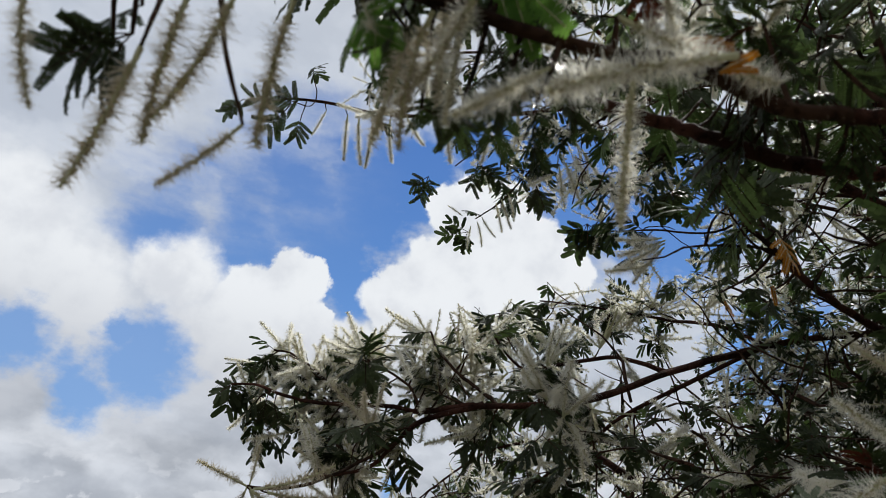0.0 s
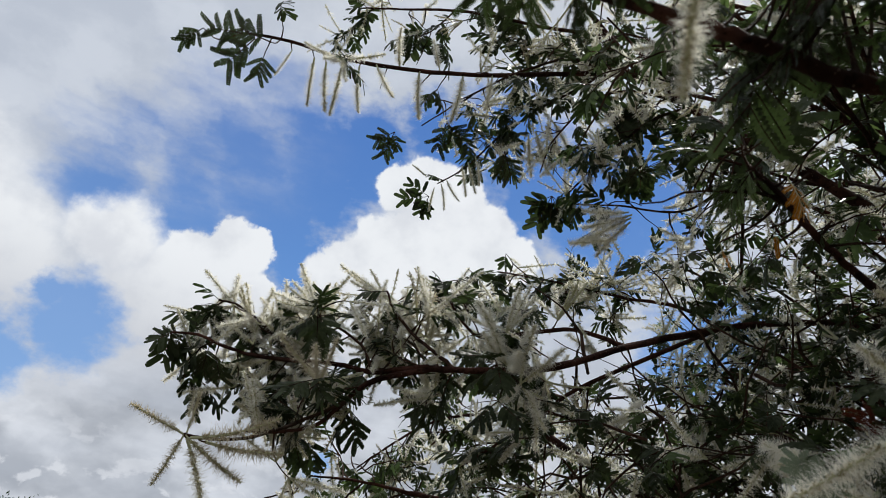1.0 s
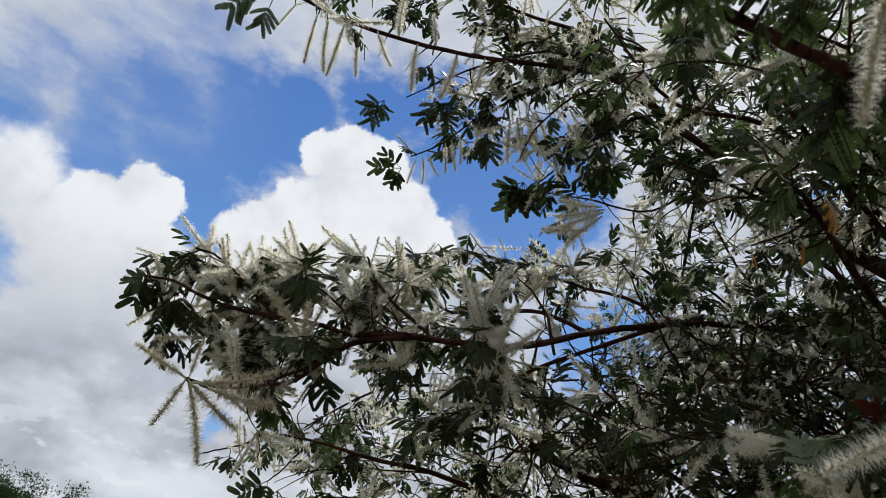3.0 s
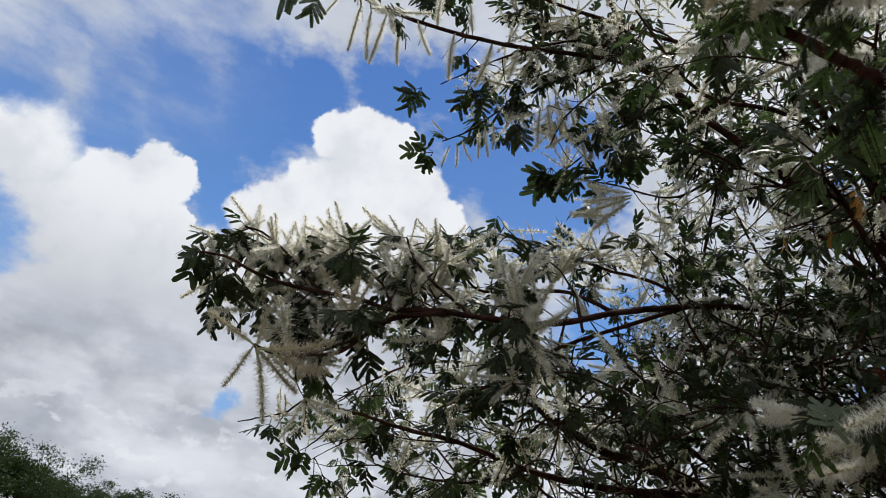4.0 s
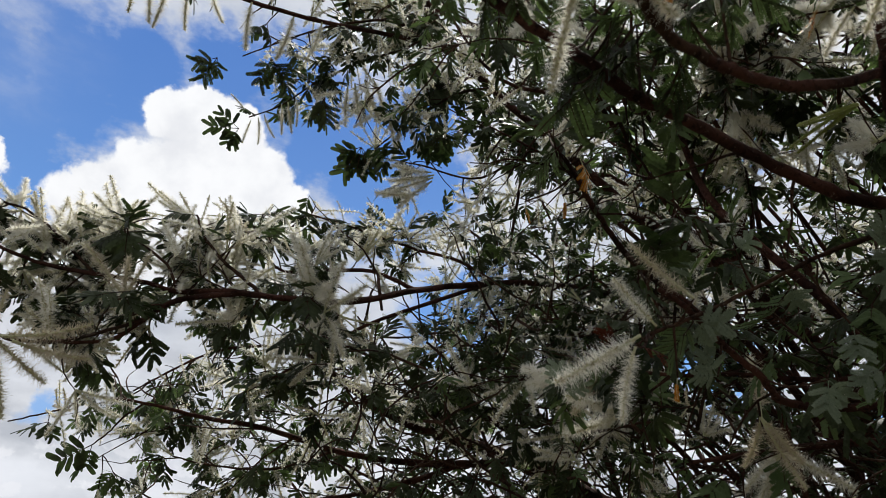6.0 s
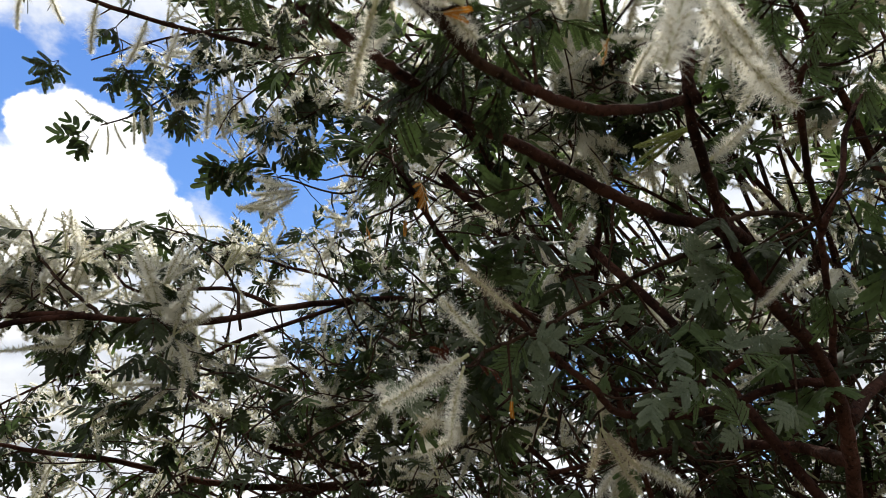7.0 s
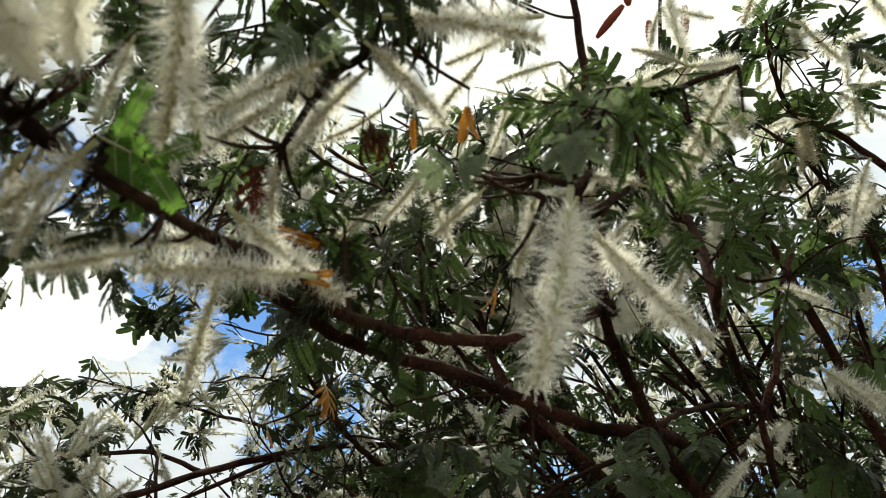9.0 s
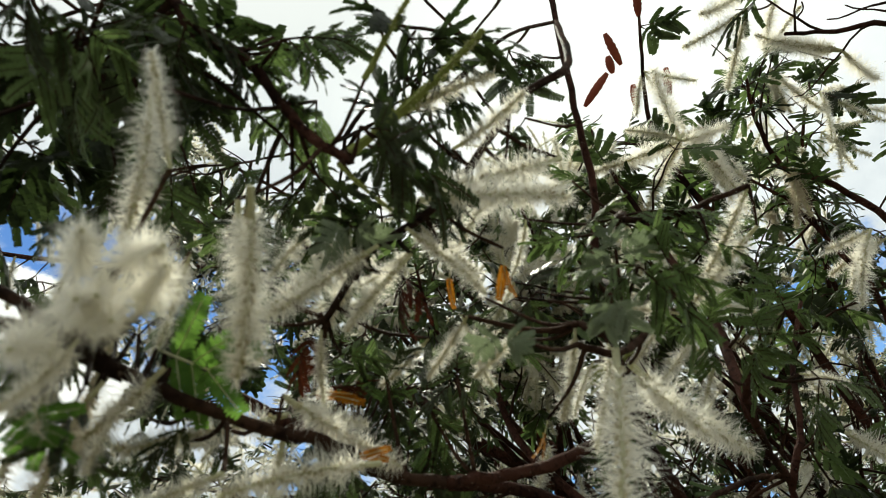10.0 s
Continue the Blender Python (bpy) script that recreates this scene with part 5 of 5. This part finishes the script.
leaf_between((0.030, 0.253, 1.933), (0.054, 0.268, 1.934), 5)
leaf_between((0.074, 0.236, 1.953), (0.050, 0.219, 1.950), 6)
leaf_between((0.074, 0.236, 1.953), (0.107, 0.246, 1.971), 6)
leaf_between((0.074, 0.236, 1.953), (0.073, 0.242, 1.921), 6)
leaf_between((0.091, 0.259, 1.928), (0.065, 0.282, 1.923), 0)
leaf_between((0.091, 0.259, 1.928), (0.099, 0.231, 1.944), 0)
leaf_between((0.091, 0.259, 1.928), (0.114, 0.251, 1.906), 0)
leaf_between((0.059, 0.289, 1.925), (0.082, 0.285, 1.960), 0)
leaf_between((0.059, 0.289, 1.925), (0.055, 0.298, 1.899), 0)
leaf_between((0.059, 0.289, 1.925), (0.040, 0.292, 1.922), 0)
leaf_between((0.179, 0.257, 2.047), (0.163, 0.239, 2.066), 5)
leaf_between((0.179, 0.257, 2.047), (0.218, 0.264, 2.045), 5)
leaf_between((0.179, 0.257, 2.047), (0.156, 0.285, 2.038), 5)
leaf_between((0.244, 0.332, 2.040), (0.216, 0.351, 2.028), 5)
leaf_between((0.244, 0.332, 2.040), (0.254, 0.326, 2.081), 5)
leaf_between((0.244, 0.332, 2.040), (0.274, 0.356, 2.033), 5)
leaf_between((0.295, 0.149, 2.004), (0.285, 0.175, 2.019), 5)
leaf_between((0.295, 0.149, 2.004), (0.294, 0.124, 2.010), 5)
leaf_between((0.295, 0.149, 2.004), (0.329, 0.161, 1.988), 5)
leaf_between((0.342, 0.127, 1.975), (0.368, 0.114, 1.956), 5)
leaf_between((0.342, 0.127, 1.975), (0.323, 0.153, 1.966), 5)
leaf_between((0.342, 0.127, 1.975), (0.329, 0.120, 1.997), 5)
leaf_between((0.365, 0.108, 1.990), (0.368, 0.106, 2.025), 5)
leaf_between((0.365, 0.108, 1.990), (0.391, 0.096, 1.974), 5)
leaf_between((0.365, 0.108, 1.990), (0.353, 0.123, 1.976), 5)
leaf_between((0.301, 0.131, 1.981), (0.314, 0.107, 1.970), 6)
leaf_between((0.301, 0.131, 1.981), (0.291, 0.158, 1.974), 6)
leaf_between((0.301, 0.131, 1.981), (0.293, 0.127, 2.012), 6)
leaf_between((0.315, 0.283, 2.010), (0.361, 0.275, 2.016), 0)
leaf_between((0.315, 0.283, 2.010), (0.324, 0.319, 1.992), 0)
leaf_between((0.315, 0.283, 2.010), (0.296, 0.277, 2.028), 0)
leaf_between((0.301, 0.222, 2.010), (0.287, 0.254, 2.010), 0)
leaf_between((0.301, 0.222, 2.010), (0.324, 0.199, 2.043), 0)
leaf_between((0.301, 0.222, 2.010), (0.343, 0.230, 2.000), 0)
leaf_between((0.164, 0.323, 2.050), (0.156, 0.354, 2.036), 5)
leaf_between((0.164, 0.323, 2.050), (0.147, 0.336, 2.078), 5)
leaf_between((0.164, 0.323, 2.050), (0.195, 0.315, 2.064), 5)
leaf_between((0.277, 0.285, 2.104), (0.268, 0.255, 2.107), 0)
leaf_between((0.277, 0.285, 2.104), (0.296, 0.298, 2.082), 0)
leaf_between((0.277, 0.285, 2.104), (0.257, 0.311, 2.103), 0)
leaf_between((0.110, 0.248, 2.018), (0.137, 0.243, 2.018), 5)
leaf_between((0.110, 0.248, 2.018), (0.110, 0.274, 2.004), 5)
leaf_between((0.110, 0.248, 2.018), (0.086, 0.251, 2.038), 5)
leaf_between((0.518, 0.154, 2.049), (0.544, 0.147, 2.048), 5)
leaf_between((0.518, 0.154, 2.049), (0.508, 0.171, 2.024), 5)
leaf_between((0.518, 0.154, 2.049), (0.515, 0.168, 2.089), 5)
leaf_between((0.484, 0.248, 2.069), (0.503, 0.257, 2.046), 0)
leaf_between((0.484, 0.248, 2.069), (0.485, 0.286, 2.080), 0)
leaf_between((0.484, 0.248, 2.069), (0.470, 0.225, 2.079), 0)
leaf_between((0.148, 0.310, 2.014), (0.162, 0.283, 2.019), 0)
leaf_between((0.148, 0.310, 2.014), (0.172, 0.337, 2.008), 0)
leaf_between((0.148, 0.310, 2.014), (0.117, 0.328, 2.040), 0)
leaf_between((0.196, 0.375, 1.996), (0.222, 0.378, 2.007), 0)
leaf_between((0.196, 0.375, 1.996), (0.192, 0.398, 1.981), 0)
leaf_between((0.196, 0.375, 1.996), (0.187, 0.351, 2.021), 0)
leaf_between((0.231, 0.404, 1.979), (0.249, 0.405, 2.003), 0)
leaf_between((0.231, 0.404, 1.979), (0.224, 0.412, 1.951), 0)
leaf_between((0.231, 0.404, 1.979), (0.213, 0.418, 2.018), 0)
leaf_between((0.113, 0.284, 1.988), (0.125, 0.256, 1.993), 0)
leaf_between((0.113, 0.284, 1.988), (0.119, 0.306, 1.974), 0)
leaf_between((0.113, 0.284, 1.988), (0.081, 0.273, 1.990), 0)
leaf_between((0.244, 0.364, 1.987), (0.242, 0.339, 2.010), 0)
leaf_between((0.244, 0.364, 1.987), (0.261, 0.354, 1.963), 0)
leaf_between((0.244, 0.364, 1.987), (0.238, 0.398, 1.992), 0)
leaf_between((0.068, 0.278, 1.969), (0.035, 0.287, 1.983), 0)
leaf_between((0.068, 0.278, 1.969), (0.087, 0.261, 1.999), 0)
leaf_between((0.068, 0.278, 1.969), (0.083, 0.292, 1.947), 0)
leaf_between((0.305, 0.492, 1.979), (0.314, 0.486, 1.949), 4)
leaf_between((0.292, 0.500, 2.000), (0.264, 0.525, 1.968), 5)
leaf_between((0.297, 0.510, 2.001), (0.263, 0.540, 1.988), 0)
leaf_between((0.293, 0.528, 1.997), (0.289, 0.556, 1.959), 0)
leaf_between((0.331, 0.505, 1.996), (0.305, 0.526, 1.968), 0)
leaf_between((0.349, 0.516, 1.961), (0.327, 0.545, 1.938), 0)
leaf_between((0.318, 0.541, 1.953), (0.307, 0.567, 1.925), 0)
leaf_between((0.226, 0.147, 1.973), (0.234, 0.173, 1.943), 2)
leaf_between((0.210, 0.173, 1.977), (0.209, 0.188, 1.963), 2)
leaf_between((0.275, 0.199, 1.902), (0.280, 0.217, 1.881), 2)
leaf_between((0.419, 0.513, 1.774), (0.421, 0.528, 1.748), 2)
leaf_between((0.153, 0.262, 1.933), (0.201, 0.263, 1.959), 2)
leaf_between((0.169, 0.279, 1.947), (0.198, 0.274, 1.960), 3)
leaf_between((0.191, 0.198, 1.985), (0.198, 0.222, 1.955), 3)
leaf_between((0.190, 0.199, 1.986), (0.208, 0.199, 1.972), 3)
leaf_between((0.149, 0.225, 1.957), (0.147, 0.233, 1.951), 3)
leaf_between((0.164, 0.234, 1.886), (0.180, 0.223, 1.885), 2)
leaf_between((0.308, 0.531, 1.958), (0.315, 0.533, 1.948), 2)
leaf_between((0.367, 0.533, 1.794), (0.353, 0.527, 1.817), 3)
leaf_between((0.378, 0.520, 1.802), (0.400, 0.510, 1.797), 3)
leaf_between((0.279, 0.559, 1.957), (0.291, 0.567, 1.938), 2)

# limbs of the crown behind, carrying the dense mass of twigs
bg = np.random.default_rng(21)
FORKS = [np.array(q) for q in ((1.76, 1.35, 1.5), (1.70, 1.47, 1.95), (1.66, 1.17, 1.5), (1.53, 1.47, 1.64), (1.78, 1.25, 1.15), (1.66, 1.02, 1.16))]
made = 0
while made < 32:
    az, el, r = bg.uniform(2, 84), bg.uniform(-2, 44), bg.uniform(1.5, 3.0)
    if (el > 28 and bg.random() < 0.35) or (az > 56 and el > 30) or (el < 18 and r < 2.05):
        continue
    end = STAND + r * np.array(aim(az, el))
    if not inside(end, 6.0):
        continue
    root = FORKS[int(bg.integers(len(FORKS)))] + bg.normal(0, 0.02, 3)
    mid = root * 0.45 + end * 0.55 + bg.normal(0, 0.16, 3) + np.array((0, 0.22, 0.06))
    q3 = root * 0.18 + end * 0.82 + bg.normal(0, 0.08, 3) + np.array((0, 0.08, 0.06))
    if all(inside(x, 3.0) for x in (mid, q3)) and min(np.linalg.norm(x - STAND) for x in (mid, q3)) > 1.0:
        limb("branch", 7.5, 2, "B", 11, [root, mid, q3, end])
        made += 1

made = 0
while made < 10:                                   # the upper crown
    az, el, r = bg.uniform(20, 66), bg.uniform(28, 50), bg.uniform(1.5, 2.5)
    end = STAND + r * np.array(aim(az, el))
    if not inside(end, 5.0):
        continue
    root = np.array((1.50, 1.07, 1.85)) + bg.normal(0, 0.05, 3)
    mid = root * 0.45 + end * 0.55 + bg.normal(0, 0.1, 3) + np.array((0.05, 0.1, 0.15))
    if inside(mid, 3.0) and np.linalg.norm(mid - STAND) > 0.9:
        limb("branch", 8, 2, "B", 12, [root, mid, mid * 0.4 + end * 0.6 + bg.normal(0, 0.04, 3), end])
        made += 1

made = 0
while made < 9:                                    # sprays overhead, nearer in
    az, el, r = bg.uniform(24, 62), bg.uniform(36, 50), bg.uniform(0.95, 1.4)
    end = STAND + r * np.array(aim(az, el))
    root = np.array((1.08, 1.00, 2.21)) + bg.normal(0, 0.03, 3)
    mid = root * 0.5 + end * 0.5 + bg.normal(0, 0.06, 3) + np.array((0.05, 0.0, 0.10))
    if inside(mid) and inside(end):
        limb("branch", 6, 2, "B", 8, [root, mid, mid * 0.4 + end * 0.6 + bg.normal(0, 0.03, 3), end])
        made += 1

made = 0
while made < 6:                                    # sprays overhead, further east
    az, el, r = bg.uniform(38, 66), bg.uniform(40, 51), bg.uniform(1.1, 1.7)
    end = STAND + r * np.array(aim(az, el))
    root = np.array((1.22, 0.62, 2.10)) + bg.normal(0, 0.03, 3)
    mid = root * 0.5 + end * 0.5 + bg.normal(0, 0.06, 3) + np.array((0.05, 0.0, 0.10))
    if inside(mid) and inside(end):
        limb("branch", 5, 2, "G", 9, [root, mid, mid * 0.4 + end * 0.6 + bg.normal(0, 0.03, 3), end])
        made += 1

made, hg = 0, np.random.default_rng(22)
while made < 6:                                    # the heart of the crown
    az, el, r = hg.uniform(24, 44), hg.uniform(17, 31), hg.uniform(1.6, 2.4)
    end = STAND + r * np.array(aim(az, el))
    root = np.array((1.62, 1.25, 1.55)) + hg.normal(0, 0.05, 3)
    mid = root * 0.5 + end * 0.5 + hg.normal(0, 0.08, 3) + np.array((0.05, 0.05, 0.10))
    if inside(mid) and inside(end) and np.linalg.norm(mid - STAND) > 1.1:
        limb("branch", 7, 2, "B", 13, [root, mid, mid * 0.4 + end * 0.6 + hg.normal(0, 0.04, 3), end])
        made += 1

made = 0
while made < 7:                                    # the eastern side
    az, el, r = bg.uniform(54, 90), bg.uniform(0, 33), bg.uniform(1.3, 2.3)
    end = STAND + r * np.array(aim(az, el))
    root = np.array((1.66, 1.02, 1.16)) + bg.normal(0, 0.05, 3)
    mid = root * 0.5 + end * 0.5 + bg.normal(0, 0.08, 3) + np.array((0.05, 0.0, 0.10))
    if inside(mid) and np.linalg.norm(mid - STAND) > 0.95:
        limb("branch", 8, 2, "B", 12, [root, mid, mid * 0.4 + end * 0.6 + bg.normal(0, 0.04, 3), end])
        made += 1

made = 0
while made < 12:                                   # the eastern side, higher up
    az, el, r = bg.uniform(46, 84), bg.uniform(22, 44), bg.uniform(1.15, 2.2)
    end = STAND + r * np.array(aim(az, el))
    root = np.array((1.50, 0.75, 1.60)) + bg.normal(0, 0.06, 3)
    mid = root * 0.5 + end * 0.5 + bg.normal(0, 0.08, 3) + np.array((0.05, 0.0, 0.10))
    if inside(mid) and inside(end) and np.linalg.norm(mid - STAND) > 0.95:
        limb("branch", 7, 2, "G", 10, [root, mid, mid * 0.4 + end * 0.6 + bg.normal(0, 0.04, 3), end])
        made += 1

# thin bare twigs crossing in the lower crown
for i in range(620):
    az, el, r = bg.uniform(14, 80), bg.uniform(-2, 21), bg.uniform(1.3, 2.3)
    p = STAND + r * np.array(aim(az, el))
    d = unit(bg.normal(0, 1, 3) * (1, 1, 0.6))
    pts = [p]
    for k in range(7):
        d = unit(d + bg.normal(0, 0.32, 3))
        pts.append(pts[-1] + d * bg.uniform(0.03, 0.06))
    if inside(pts[0]) and inside(pts[-1]):
        v, f = tube(np.array(pts), np.linspace(0.0034, 0.001, 8), 4, bg, 0.3)
        twig_soup.add(v, f, 0)
        for k in (7, 7, 5, 3):
            d = unit(bg.normal(0, 1, 3) + (0, 0, -0.3))
            place_leaf(pts[k], d, unit(bg.normal(0, 0.5, 3) + (-0.1, -0.4, 0.8)), bg.uniform(0.4, 0.7))


# what grows nearest the standing place is a part of its own, on its branch; the rest is gathered
def nearest_branch(p):
    return min(holders, key=lambda h: np.min(np.sum((h[1] - p) ** 2, axis=1)))


def split(items, most):
    order = sorted(items, key=lambda one: (not one[-1] if isinstance(one[-1], bool) else True, np.linalg.norm(one[0] - STAND)))
    return order[:most], order[most:]


def placed(ob, p, m, size, stalk):
    branch, line = nearest_branch(p)
    ob.parent = branch
    ob.matrix_basis = Matrix([[m[r][c] * size for c in range(3)] + [p[r]] for r in range(3)] + [[0, 0, 0, 1]])
    k = line[np.argmin(np.sum((line - p) ** 2, axis=1))]
    gap = np.linalg.norm(p - k)
    if stalk and 0.006 < gap < 0.095:               # its own little twig to the branch
        q = np.array(p)
        v, f = tube(spline([k, k * 0.6 + q * 0.4 + np.array((0, 0, -0.10 * gap)), q], 4), np.linspace(0.0015, 0.0009, 9), 5, rng, 0.15)
        soup = Soup()
        soup.add(v, f, 0)
        new("twig", soup.mesh("twig", [TWIG], True)).parent = branch


close, rest = split(all_leaves, 300)
WORDS = {0: "", 1: "fresh bright green leaf", 2: "yellowed orange leaf", 3: "dried red-brown leaf", 4: "large yellowing amber leaf", 5: "bright green feathery leaf, lightened as if lit", 6: "broad leaf in a lit grey-green tone"}
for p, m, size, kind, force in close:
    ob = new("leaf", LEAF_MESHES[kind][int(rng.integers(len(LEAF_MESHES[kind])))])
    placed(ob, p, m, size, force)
    if WORDS[kind]:
        tagged(ob, WORDS[kind])
for p, m, size, kind, force in rest:
    pick = LEAVES_MID if np.linalg.norm(p - STAND) < 1.32 else LEAVES_FAR
    v, f, s = pick[rng.integers(len(pick))]
    (green_soup if kind == 5 else leaf_soup).add((v * size) @ m.T + p, f, s)
close, rest = split(all_spikes, 300)
WORDS = {0: "", 1: "green unopened flower spike", 2: "thin beige flower spike, spent and shade-toned", 3: "slender cream flower spike"}
for p, m, size, kind, force in close:
    ob = new("flower_spike", SPIKE_MESHES[kind][int(rng.integers(len(SPIKE_MESHES[kind])))])
    placed(ob, p, m, size, force)
    if WORDS[kind]:
        tagged(ob, WORDS[kind])
for p, m, size, kind, force in rest:
    pick = SPIKES_MID if kind == 0 and np.linalg.norm(p - STAND) < 1.5 else SPIKES_FAR[kind]
    v, f, s = pick[rng.integers(len(pick))]
    (spike_soup if kind == 0 else spent_soup).add((v * size) @ m.T + p, f, s)
close, rest = split(all_twigs, 220)
for p, v, f in close:
    soup = Soup()
    soup.add(v, f, 0)
    new("twig", soup.mesh("twig", [TWIG], True)).parent = nearest_branch(p)[0]
for p, v, f in rest:
    twig_soup.add(v, f, 0)

under(tagged(new("leaf_mass", leaf_soup.mesh("leaf_mass", [LEAF, TWIG])), "dense feathery green leaves of the crown, darkened as in shade", kind="stuff"), tree)
under(tagged(new("green_leaf_mass", green_soup.mesh("green_leaf_mass", [GREEN, TWIG])), "greener feathery leaves of the crown, lightened as if lit", kind="stuff"), tree)
under(tagged(new("flower_mass", spike_soup.mesh("flower_mass", SPIKE_SLOTS[0])), "cream bottlebrush flower spikes of the crown", kind="stuff"), tree)
under(tagged(new("spent_flower_mass", spent_soup.mesh("spent_flower_mass", SPIKE_SLOTS[2])), "thin spent flower spikes of the crown", kind="stuff"), tree)
under(tagged(new("twig_mass", twig_soup.mesh("twig_mass", [TWIG])), "fine dark twigs of the crown", kind="stuff"), tree)


# flat red seed pods on the upright stem
def pod(a, b):
    a, b = np.array(a), np.array(b)
    ax = frame_of(b - a, (-0.6, -0.25, -0.6))
    length, soup = np.linalg.norm(b - a), Soup()
    n, k = 12, 8
    rings = []
    for i in range(n + 1):
        s = i / n
        w = 0.0062 * math.sin(math.pi * min(1, max(0.0, 0.06 + 0.9 * s))) ** 0.45 * (1 + 0.10 * math.sin(s * 34))
        h = 0.0016 * (1 + 0.5 * math.sin(s * 34)) * (0.3 + math.sin(math.pi * min(1, 0.05 + 0.9 * s)))
        ang = np.arange(k) / k * 2 * math.pi
        c = a + ax[:, 0] * s * length + ax[:, 2] * 0.08 * length * math.sin(s * 2.6)
        rings.append(c + np.cos(ang)[:, None] * w * ax[:, 1] + np.sin(ang)[:, None] * h * ax[:, 2])
    v = np.concatenate(rings)
    f = []
    for i in range(n):
        for j in range(k):
            o, u, jj = i * k, (i + 1) * k, (j + 1) % k
            f += [(o + j, o + jj, u + jj), (o + j, u + jj, u + j)]
    soup.add(v, f, 0)
    ob = new("seed_pod", soup.mesh("seed_pod", [POD], True))
    ob.parent = nearest_branch(a)[0]
    tagged(ob, "flat reddish brown seed pod")


pod((0.636, 0.226, 2.580), (0.667, 0.242, 2.541))
pod((0.652, 0.260, 2.535), (0.635, 0.308, 2.502))
pod((0.660, 0.161, 2.623), (0.673, 0.185, 2.591))
pod((0.701, 0.257, 2.531), (0.716, 0.277, 2.501))
pod((0.738, 0.216, 2.543), (0.752, 0.239, 2.509))
pod((0.647, 0.244, 2.554), (0.659, 0.256, 2.533))


# ---- distant bushes on the horizon ----
def far_tree(az, dist, tall, wide, seed, density=1.0):
    r = np.random.default_rng(seed)
    x, y = math.sin(radians(az)) * dist, math.cos(radians(az)) * dist
    top = tagged(new("distant_tree"), "broad dark green thorn tree standing far off on open ground", "tree", group="trees on the horizon")
    top.location = (x, y, 0)
    soup = Soup()
    v, f = tube(spline([(0, 0, 0), (0.1, 0, tall * 0.2), (0.0, 0.1, tall * 0.4)], 4), np.linspace(0.22, 0.12, 9), 9, r, 0.1)
    soup.add(v, f, 0)
    ends = []
    for i in range(11):
        a, lean = r.uniform(0, 2 * math.pi), r.uniform(0.3, 0.9)
        e = np.array((math.cos(a) * wide * lean * 0.5, math.sin(a) * wide * lean * 0.5, tall * r.uniform(0.6, 0.95) * (1 - 0.3 * lean ** 2)))
        v, f = tube(spline([(0, 0.05, tall * r.uniform(0.2, 0.38)), e * (0.5, 0.5, 0.62), e], 4), np.linspace(0.10, 0.02, 9), 6, r, 0.1)
        soup.add(v, f, 0)
        ends.append(e)
    trunk = new("trunk", soup.mesh("trunk", [BARK], True))
    trunk.parent = top
    crown, n = Soup(), int(21000 * density)
    clumps = []
    for e in ends:
        for _ in range(9):
            clumps.append(e + r.normal(0, 1, 3) * (wide * 0.12, wide * 0.12, tall * 0.07))
    clumps = np.array(clumps)
    c = clumps[r.integers(0, len(clumps), n)] + r.normal(0, 1, (n, 3)) * (wide * 0.042, wide * 0.042, tall * 0.033)
    d = r.normal(0, 1, (n, 3))
    d /= np.linalg.norm(d, axis=1)[:, None]
    e = r.normal(0, 1, (n, 3))
    e = np.cross(d, e)
    e /= np.linalg.norm(e, axis=1)[:, None]
    s = r.uniform(0.04, 0.105, n)[:, None]
    v = np.stack([c, c + d * s + e * s * 0.35, c + d * s * 2.0, c + d * s - e * s * 0.35], 1)
    k = np.arange(n)[:, None] * 4
    crown.add(v.reshape(-1, 3), np.concatenate([k + np.array([[0, 1, 2]]), k + np.array([[0, 2, 3]])]), 0)
    ob = new("crown", crown.mesh("crown", [FAR_LEAF]))
    ob.parent = top


far_tree(-25.0, 36.0, 5.6, 9.0, 1)
far_tree(-18.5, 38.0, 4.7, 7.0, 2)
far_tree(-14.5, 44.0, 4.2, 6.5, 3)
far_tree(-10.0, 42.0, 4.0, 5.0, 4, 0.35)
